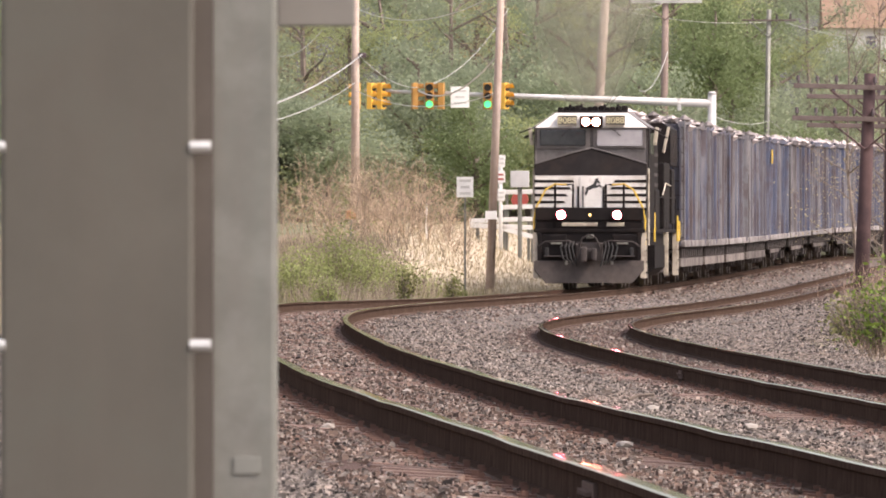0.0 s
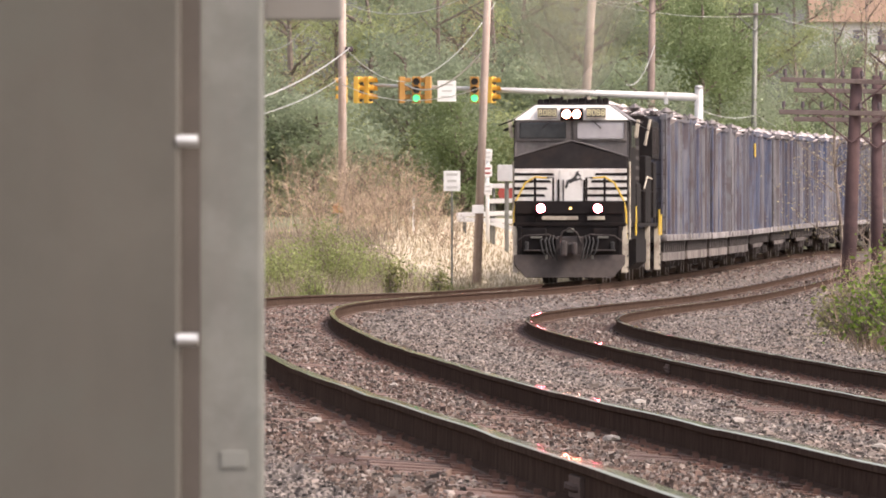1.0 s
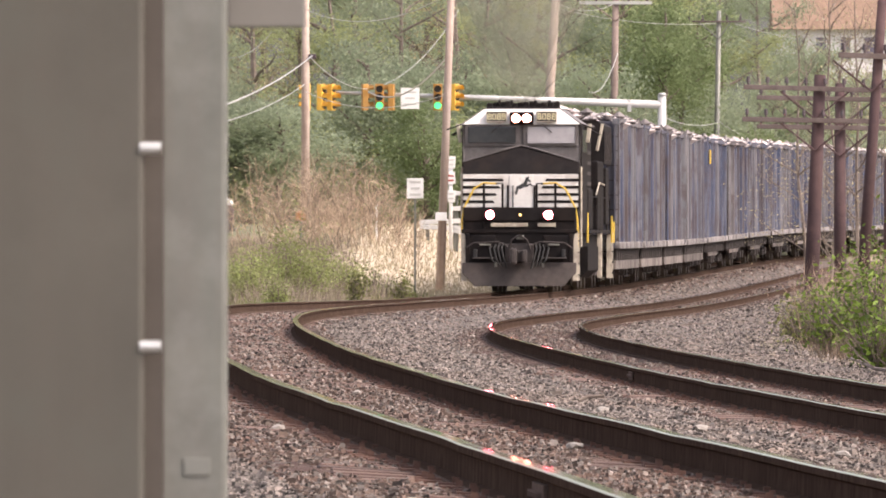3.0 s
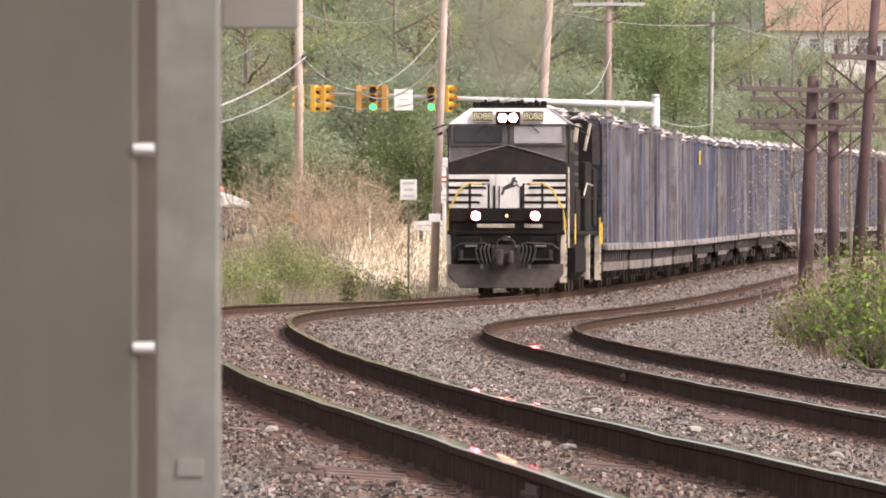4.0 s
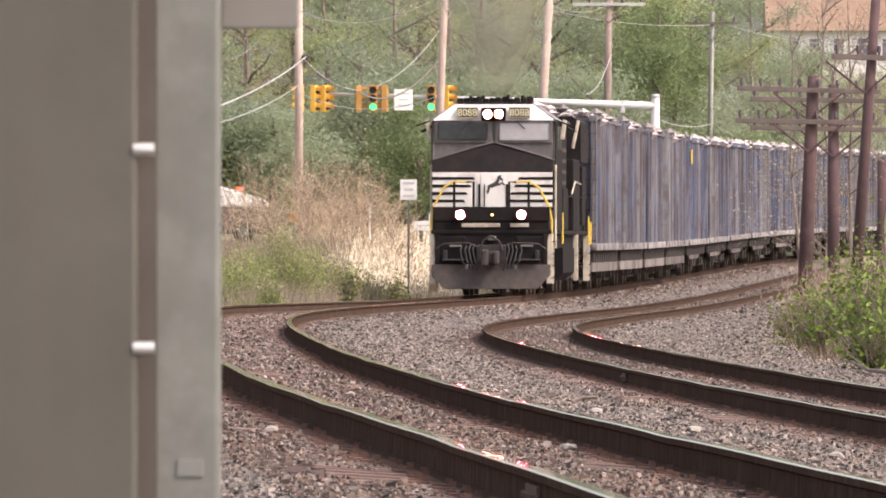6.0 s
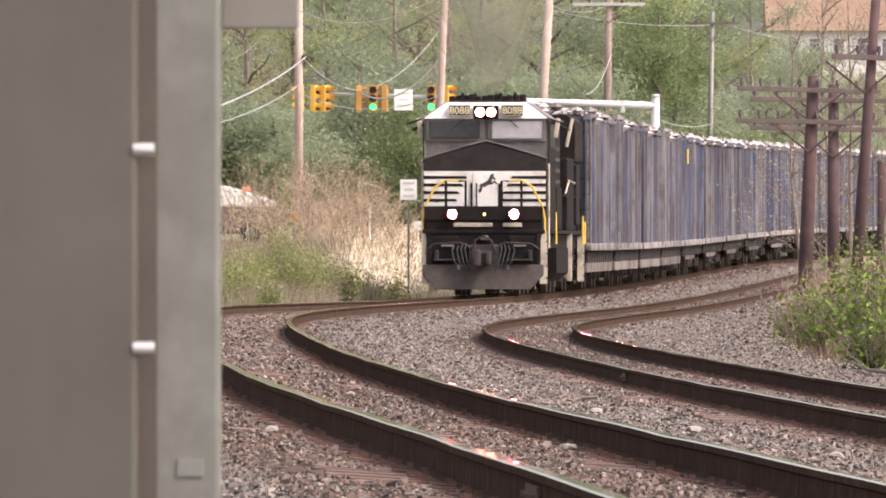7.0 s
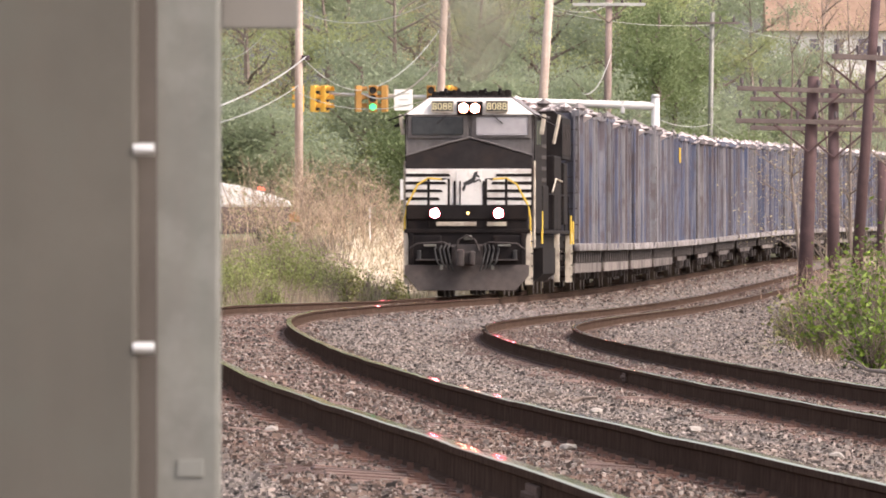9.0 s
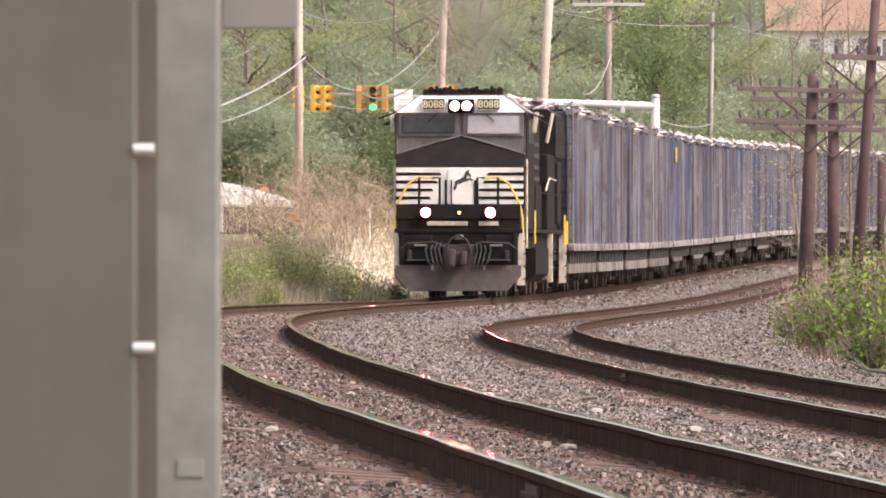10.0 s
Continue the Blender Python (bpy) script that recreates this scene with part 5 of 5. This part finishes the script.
def build_litter():
    for k, (x, y, n, turn) in enumerate(((672, 577, 0.28, 70), (1035, 716, 0.2, 20), (910, 592, 0.25, 80), (1215, 557, 0.5, 5))):
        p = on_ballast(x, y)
        th = thing("stick", "dark broken stick lying on the ballast", "stick", Matrix.Translation((p.x, p.y, p.z + 0.05)) @ pose(0, 0, 0, 0, -turn * 0.4, turn * 0.3), "sticks on the ballast")
        bm = B()
        pipe(bm, [(-n / 2, 0, 0), (-n * 0.1, 0.02, 0.02), (n / 2, -0.01, 0.01)], 0.012 + 0.004 * (k % 3), n=6)
        part("branch", bm, M["bark"], th)
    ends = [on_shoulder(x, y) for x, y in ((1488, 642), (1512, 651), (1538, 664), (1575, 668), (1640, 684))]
    th = thing("fallen_branch", "bare fallen branch lying on the stones below the bushes", "branch", Matrix.Translation(ends[0]))
    bm = B()
    for k in range(4):
        rod(bm, ends[k] - ends[0] + Vector((0, 0, 0.06)), ends[k + 1] - ends[0] + Vector((0, 0, 0.06)), 0.018 + 0.004 * k, 0.022 + 0.004 * k, n=7)
    part("limb", bm, M["bark"], th)
    for k, e in ((1, Vector((-0.1, -0.15, 0.14))), (2, Vector((-0.25, 0.2, 0.2))), (3, Vector((0.12, -0.3, 0.18)))):
        bm = B()
        at = ends[k] - ends[0] + Vector((0, 0, 0.06))
        rod(bm, at, at + e, 0.012, 0.005, n=6)
        part("twig", bm, M["bark"], th)
    rng = random.Random(12)
    for x, y in ((694, 560), (768, 548), (480, 812), (1005, 812), (433, 720), (555, 775), (620, 720), (1055, 732), (1230, 760), (1480, 800)):
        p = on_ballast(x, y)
        bm = B()
        bmesh.ops.create_icosphere(bm, subdivisions=1, radius=1.0)
        for v in bm.verts:
            v.co = Vector((v.co.x * rng.uniform(0.03, 0.07), v.co.y * rng.uniform(0.03, 0.07), v.co.z * rng.uniform(0.015, 0.035)))
        ob = part("pale_stone", bm, M["pale_stone"], at=Matrix.Translation((p.x, p.y, p.z + 0.025)))
        tagged(ob, "pale stone lying on the ballast", "stone", "pale stones on the ballast")


build_litter()
# ================= plants =================
M["leaf_shrub"] = leafy("leaf_shrub", (0.075, 0.14, 0.02), (0.21, 0.29, 0.05), 0.4, 0.6)
M["leaf_olive"] = leafy("leaf_olive", (0.12, 0.13, 0.045), (0.26, 0.27, 0.1), 0.4, 0.5)
M["weed"] = leafy("weed", (0.11, 0.078, 0.055), (0.22, 0.165, 0.115), 0.3, 0.5)
M["weed_pale"] = leafy("weed_pale", (0.24, 0.19, 0.14), (0.49, 0.41, 0.315), 0.35, 0.5)
M["stalk"] = mat("stalk", (0.15, 0.1, 0.08), (0.4, 0.3, 0.24), scale=1.5, rough=0.9, per_island=0.6)
def leaves_into(verts, faces, rng, c, spread, n, size, plain=False):
    """n small bent leaf sprays round c."""
    for _ in range(n):
        p = Vector((rng.gauss(0, 1), rng.gauss(0, 1), rng.gauss(0, 1)))
        p = Vector(c) + Vector((p.x * spread[0], p.y * spread[1], p.z * spread[2]))
        u = Vector((rng.uniform(-1, 1), rng.uniform(-1, 1), rng.uniform(-0.7, 0.7))).normalized()
        w = u.cross(Vector((rng.uniform(-1, 1), rng.uniform(-1, 1), rng.uniform(-1, 1)))).normalized()
        s = size * rng.uniform(0.5, 1.4)
        o = len(verts)
        if plain:
            verts += [tuple(p - u * s), tuple(p + w * s), tuple(p + u * s)]
            faces.append((o, o + 1, o + 2))
        else:
            verts += [tuple(p - u * s), tuple(p + w * s * 0.55), tuple(p + u * s), tuple(p - w * s * 0.45)]
            faces += [(o, o + 1, o + 2), (o, o + 2, o + 3)]


def limb(bm, a, b, r0, r1, rng, n=3, sway=0.12):
    a, b = Vector(a), Vector(b)
    L = (b - a).length
    pts = [a] + [a.lerp(b, k / n) + Vector((rng.gauss(0, sway * L / n), rng.gauss(0, sway * L / n), 0)) for k in range(1, n)] + [b]
    for k in range(n):
        rod(bm, pts[k], pts[k + 1], r0 + (r1 - r0) * k / n, r0 + (r1 - r0) * (k + 1) / n, n=5)
    return pts


def build_tree(seed, height, width, leaf, bare, label, dense=1.0, girth=0.24, leaf_size=0.12, twigs=0):
    rng = random.Random(seed)
    th = thing("tree", label, "tree", group="trees behind the railway")
    bm = B()
    pts = limb(bm, (0, 0, -0.5), (rng.uniform(-0.5, 0.5), rng.uniform(-0.5, 0.5), height * 0.9), girth, girth * 0.17, rng, 6, 0.05)
    tips = []
    for k in range(15):
        z = height * rng.uniform(0.18, 0.9)
        i = min(5, int(z / height / 0.9 * 6))
        a = pts[i].lerp(pts[i + 1], rng.random())
        az, rad = rng.uniform(0, 6.283), width * rng.uniform(0.4, 1.0) * (1.15 - 0.75 * abs(z / height - 0.45))
        b = a + Vector((math.cos(az) * rad, math.sin(az) * rad, rng.uniform(0.3, 0.45) * rad + 0.4))
        limb(bm, a, b, girth * 0.33, girth * 0.08, rng)
        tips += [a.lerp(b, 0.55), a.lerp(b, 0.8), b]
        for _ in range(twigs):
            c = a.lerp(b, rng.uniform(0.3, 1.0))
            limb(bm, c, c + Vector((rng.gauss(0, 0.35), rng.gauss(0, 0.35), rng.uniform(0.3, 1.0))), girth * 0.1, girth * 0.04, rng, 2)
    part("trunk", bm, M["bark"], th)
    verts, faces = [], []
    for c in tips:
        if rng.random() < bare:
            continue
        q = rng.uniform(0.6, 1.25)
        leaves_into(verts, faces, rng, c, (0.62 * q, 0.62 * q, 0.42 * q), int(180 * dense), leaf_size * 0.72, True)
    raw("crown", verts, faces, M[leaf], th)
    return th


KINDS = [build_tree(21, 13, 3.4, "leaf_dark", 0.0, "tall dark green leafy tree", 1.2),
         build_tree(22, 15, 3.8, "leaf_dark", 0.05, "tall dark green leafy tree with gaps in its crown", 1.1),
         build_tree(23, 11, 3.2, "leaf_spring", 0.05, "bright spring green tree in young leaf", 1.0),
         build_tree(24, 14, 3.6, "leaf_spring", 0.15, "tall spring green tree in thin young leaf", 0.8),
         build_tree(25, 12, 3.0, "leaf_bud", 0.35, "budding brownish tree still half bare", 0.5)]


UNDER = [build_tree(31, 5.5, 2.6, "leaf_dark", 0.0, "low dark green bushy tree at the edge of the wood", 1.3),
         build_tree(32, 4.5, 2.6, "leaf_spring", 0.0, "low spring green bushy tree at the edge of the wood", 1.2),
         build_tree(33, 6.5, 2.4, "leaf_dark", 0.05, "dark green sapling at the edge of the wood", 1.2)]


def abreast(x, d):
    return (x - 784) * d / F


def plant_trees():
    rng = random.Random(5)
    used = set()
    for k in range(70):
        d = rng.uniform(385, 450)
        x = abreast(-60 + 1700 * (k + rng.random()) / 70, d)
        line = float(np.interp(d, LINE_Y, LINE_X))
        if -4.5 < x - line < 9:
            continue
        m = Matrix.Translation((x, d, float(ground_z(x, d)) - 0.2)) @ pose(0, 0, 0, 0, 0, rng.uniform(0, 360))
        low = UNDER[k % 3]
        if k < 3:
            low.matrix_basis = m
        else:
            q = copy_thing(low, m)
            q.scale = (rng.uniform(0.8, 1.3),) * 2 + (rng.uniform(0.7, 1.3),)
    for row, (d, step, kinds) in enumerate(((432, 3.6, (2, 3, 3, 4, 1, 2)), (462, 3.6, (1, 0, 3, 2, 3)), (500, 4.0, (1, 3, 0, 3, 2)), (545, 4.5, (1, 3, 3, 0)), (600, 5.5, (1, 3, 1)))):
        half = 850 * d / F
        x = -half - 2
        while x < half + 4:
            dd = d + rng.uniform(-11, 11)
            xx = x + rng.uniform(-1.2, 1.2)
            x += step
            line = float(np.interp(dd, LINE_Y, LINE_X))
            if -5 < xx - line < 10:
                continue
            k = rng.choice(kinds)
            if row == 0 and xx > 8 and k in (0, 1):
                k = 3
            if 1385 < 784 + xx * F / dd < 1640:
                k = 4
                if dd > 470:
                    continue
            sc = rng.uniform(0.8, 1.2)
            m = Matrix.Translation((xx, dd, float(ground_z(xx, dd)) - 0.2)) @ pose(0, 0, 0, 0, 0, rng.uniform(0, 360))
            if k not in used:
                used.add(k)
                KINDS[k].matrix_basis = m
                KINDS[k].scale = (sc, sc, sc)
            else:
                ob = copy_thing(KINDS[k], m)
                ob.scale = (sc, sc, sc * rng.uniform(0.9, 1.15))


plant_trees()
CONIFER = build_tree(35, 12, 1.9, "leaf_conifer", 0.0, "tall narrow dark evergreen tree in the wood", 1.3)
DARK_BUSH = build_tree(36, 5.5, 2.4, "leaf_conifer", 0.0, "low dark evergreen bush at the foot of the wood", 1.3)
for src, places in ((CONIFER, ((1165, 424, 1.0), (1195, 436, 0.95), (1085, 452, 1.1), (1128, 430, 0.9), (1215, 446, 0.95))), (DARK_BUSH, ((745, 398, 0.9), (1420, 505, 0.9), (1300, 420, 1.0)))):
    for k, (x, d, sc) in enumerate(places):
        m = Matrix.Translation((abreast(x, d), d, float(ground_z(abreast(x, d), d)) - 0.2)) @ pose(0, 0, 0, 0, 0, 60 * k)
        q = src if k == 0 else copy_thing(src, m)
        q.matrix_basis = m
        q.scale = (sc, sc, sc)
for k in range(11):
    d = 500 + 9 * ((k * 5) % 6)
    x = abreast(1372 + 21 * k, d)
    q = copy_thing(UNDER[k % 3], Matrix.Translation((x, d, float(ground_z(x, d)) - 0.2)) @ pose(0, 0, 0, 0, 0, 77 * k))
    q.scale = (1.1, 1.1, 0.97 + 0.06 * (k % 4))


def build_shrub(seed, r, h, leaf, label, x, y, n=260, twigs=26, leaf_size=0.07):
    rng = random.Random(seed)
    z = float(ground_z(x, y))
    th = thing("shrub", label, "shrub", Matrix.Translation((x, y, z - 0.05)), "shrubs by the line")
    bm = B()
    verts, faces = [], []
    for _ in range(twigs):
        az, q = rng.uniform(0, 6.283), rng.random()
        e = Vector((math.cos(az) * r * q, math.sin(az) * r * q, h * rng.uniform(0.5, 1.05) * (1 - 0.3 * q)))
        pts = limb(bm, (e.x * 0.15, e.y * 0.15, 0), e, 0.016, 0.005, rng, 3, 0.12)
        for p in pts[1:]:
            leaves_into(verts, faces, rng, p, (0.16 * r + 0.05, 0.16 * r + 0.05, 0.1 * h + 0.04), n // twigs // 3 + 1, leaf_size)
    part("branchwork", bm, M["bark"], th)
    raw("foliage", verts, faces, M[leaf], th)
    return th


def build_thicket():
    """Bare reddish brush: a mass of branching canes."""
    rng = random.Random(9)
    verts, faces = [], []

    def cane(a, b, r):
        d = (b - a).normalized()
        u = d.orthogonal().normalized()
        w = d.cross(u)
        o = len(verts)
        for k in range(3):
            q = u * math.cos(2.094 * k) + w * math.sin(2.094 * k)
            verts.append(tuple(a + q * r))
            verts.append(tuple(b + q * r * 0.55))
        for k in range(3):
            i, j = 2 * k, 2 * ((k + 1) % 3)
            faces.append((o + i, o + j, o + j + 1, o + i + 1))
    for _ in range(270):
        d = rng.uniform(300, 331)
        p = toward(rng.triangular(330, 745, 480), 462, d)
        g = float(ground_z(p.x, d))
        bearing = 784 + p.x * F / d
        if bearing < 535 and rng.random() < 0.55:
            continue
        h = rng.uniform(0.35, 1.0) * float(np.interp(bearing, (380, 480, 560, 640, 720), (2.9, 3.4, 3.4, 2.7, 1.0)))
        a = Vector((p.x, d, g - 0.05))
        b = a + Vector((rng.gauss(0, 0.3) * h, rng.gauss(0, 0.3) * h, h))
        m = a.lerp(b, 0.5) + Vector((rng.gauss(0, 0.1), rng.gauss(0, 0.1), 0))
        cane(a, m, 0.017)
        cane(m, b, 0.012)
        for _ in range(12):
            s = a.lerp(b, rng.uniform(0.3, 0.95))
            e = s + Vector((rng.gauss(0, 0.35), rng.gauss(0, 0.35), rng.uniform(0.1, 0.6)))
            cane(s, e, 0.0085)
            cane(e, e + Vector((rng.gauss(0, 0.15), rng.gauss(0, 0.15), rng.uniform(0.0, 0.35))), 0.006)
    lv, lf = [], []
    for _ in range(120):
        d = rng.uniform(300, 330)
        p = toward(rng.triangular(330, 745, 480), 462, d)
        g = float(ground_z(p.x, d))
        leaves_into(lv, lf, rng, (p.x, d, g + rng.uniform(0.2, 2.3)), (0.3, 0.3, 0.25), 14, 0.04)
    tagged(raw("brush_leaves", lv, lf, M["leaf_bank"]), "sparse young leaves in the bare brush", "brush", kind="stuff")
    ob = raw("brush_thicket", verts, faces, M["twig"])
    tagged(ob, "bare greyish brown brush thicket on the bank", "brush", kind="stuff")


def build_grass(name, label, material, n, xr, dr, h, seed, width=0.012):
    rng = np.random.default_rng(seed)
    d = rng.uniform(*dr, n)
    across = rng.uniform(*xr, n)
    x = (across - 784) * d / F
    off = x - np.interp(d, LINE_Y, LINE_X)
    keep = (off < -2.9 - rng.random(n) * 0.8) | (off > 8.2 + rng.random(n))
    keep &= rng.random(n) < np.clip(np.minimum(across - xr[0], xr[1] - across) / 130, 0.04, 1)      # thins out at both ends
    x, d = x[keep], d[keep]
    n = len(x)
    z = ground_z(x, d) - 0.03
    clump = 0.55 + 0.45 * np.sin(x * 1.7 + 3 * np.sin(d * 0.21)) * np.sin(d * 0.37 + x)
    hh = h * rng.uniform(0.35, 1.0, n) * (0.6 + 0.6 * clump)
    a = rng.uniform(0, 6.28, n)
    w = width * rng.uniform(0.6, 1.5, n) * (1 + (d - 200) / 200)
    lx, ly = rng.normal(0, 0.3, n) * hh, rng.normal(0, 0.3, n) * hh
    b0 = np.stack([x - np.cos(a) * w, d - np.sin(a) * w, z], -1)
    b1 = np.stack([x + np.cos(a) * w, d + np.sin(a) * w, z], -1)
    t1 = np.stack([x + lx, d + ly, z + hh], -1)
    v = np.stack([b0, b1, t1], 1).reshape(-1, 3)
    ob = raw(name, v.tolist(), np.arange(3 * n).reshape(-1, 3).tolist(), M[material])
    tagged(ob, label, "grass", kind="stuff")


build_thicket()


def build_stalks():
    """Bare stalks and seedlings in front of the telegraph poles."""
    rng = random.Random(19)
    verts, faces = [], []
    for _ in range(800):
        d = rng.uniform(150, 215)
        x = abreast(rng.triangular(1375, 1640, 1560), d)
        g = float(ground_z(x, d))
        p = Vector((x, d, g - 0.03))
        for k in range(5):
            q = p + Vector((rng.gauss(0, 0.1), rng.gauss(0, 0.1), rng.uniform(0.12, 0.4)))
            r = 0.009 - 0.0012 * k
            o = len(verts)
            verts += [tuple(p + Vector((r, 0, 0))), tuple(p + Vector((-r * 0.5, r, 0))), tuple(p + Vector((-r * 0.5, -r, 0))), tuple(q)]
            faces += [(o, o + 1, o + 3), (o + 1, o + 2, o + 3), (o + 2, o, o + 3)]
            p = q
    tagged(raw("bare_stalks", verts, faces, M["stalk"]), "bare brown stalks beside the telegraph poles", "brush", kind="stuff")


build_stalks()
build_grass("dry_grass", "tall straw-coloured dry grass on the bank", "dry_grass", 12000, (520, 1000), (206, 236), 0.5, 1)
build_grass("short_dry_grass", "short pale dry grass on the bank below the road", "dry_grass", 18000, (560, 1000), (236, 345), 0.28, 4)
build_grass("bank_weeds", "grey-brown dead weeds and stems below the thicket", "weed_pale", 15000, (330, 705), (215, 262), 1.0, 6, 0.009)
build_grass("thicket_weeds", "dead brown weeds under the bare brush", "weed_pale", 11000, (330, 640), (255, 325), 0.7, 8, 0.008)
build_grass("green_grass", "short green grass tufts among dry stalks", "green_grass", 9000, (330, 820), (204, 262), 0.5, 2)
build_grass("lineside_weeds", "dry brown weeds beside the second track", "weed", 9000, (1385, 1640), (135, 215), 0.42, 3)


for k, (x, d, r, h, n) in enumerate(((505, 225, 1.0, 1.9, 2200), (430, 222, 0.9, 1.5, 1700), (550, 232, 0.9, 1.6, 1300), (478, 214, 0.4, 0.8, 500), (395, 228, 0.9, 1.3, 1300), (465, 240, 1.1, 1.5, 1500), (600, 245, 0.8, 1.2, 700), (650, 250, 0.7, 1.0, 400))):
    build_shrub(40 + k, r, h * 1.0, "leaf_bank", "rounded spring green shrub in dry grass", abreast(x, d), d, int(n * 2.4), 44, 0.036)
for k, (x, d, r, h, n) in enumerate(((617, 216, 0.28, 1.15, 600), (704, 224, 0.32, 0.8, 420))):
    build_shrub(60 + k, r, h, "leaf_olive", "small dark green shrub at the edge of the ballast", abreast(x, d), d, n, 18, 0.045)
for k, (x, d, r, h, n) in enumerate(((1470, 150, 0.85, 1.2, 1500), (1540, 145, 1.0, 1.6, 2300), (1425, 162, 0.7, 1.0, 1000), (1610, 150, 1.0, 1.9, 2000), (1545, 126, 0.6, 0.9, 1200), (1500, 175, 0.9, 1.6, 1200), (1450, 185, 0.8, 1.2, 700), (1400, 178, 0.5, 0.7, 500))):
    build_shrub(80 + k, r, h, "leaf_olive" if k in (2, 6, 7) else "leaf_shrub", "scrubby bush with green leaves and bare reddish stems", abreast(x, d), d, int(n * 0.6), 90, 0.048)
# thin half-bare trees beside the telegraph poles
for k, (x, d, h) in enumerate(((1455, 248, 8.5), (1405, 262, 9.5), (1480, 270, 10.5), (1515, 238, 9.5), (1560, 226, 9.0), (1585, 250, 10.0))):
    t = build_tree(70 + k, h, 1.6, "leaf_bud", 0.82, "thin bare spring tree beside the telegraph poles", 0.45, 0.07, 0.045, 7)
    t.matrix_basis = Matrix.Translation((abreast(x, d), d, float(ground_z(abreast(x, d), d)) - 0.1))

# ================= the house on the hill =================
def build_house():
    d = 575.0
    c = toward(1490, 95, d)
    z0 = c.z - 0.5
    th = thing("house", "pale house with a brown roof on the wooded hill", "house", Matrix.Translation((c.x, d, z0)))
    bm = B()
    box(bm, (0, 3, -0.6), (8.5, 6, 5.2))
    part("wall", bm, M["house_wall"], th)
    bm = B()
    prism(bm, [(-0.6, 1.9), (6.6, 1.9), (3.0, 4.6)], "x", -4.7, 4.7)
    part("roof", bm, M["roof"], th)
    for x in (-3.0, -1.7, -0.2, 1.3, 2.8):
        w = new("window")
        w.parent = th
        w.matrix_basis = Matrix.Translation((x, 0, 0.75))
        bm = B()
        box(bm, (0, -0.03, 0), (0.8, 0.1, 1.5), 0.02)
        part("frame", bm, M["white_paint"], w)
        bm = B()
        box(bm, (0, -0.08, 0), (0.6, 0.05, 1.3), 0.01)
        part("pane", bm, M["glass_house"], w)


build_house()
motions()
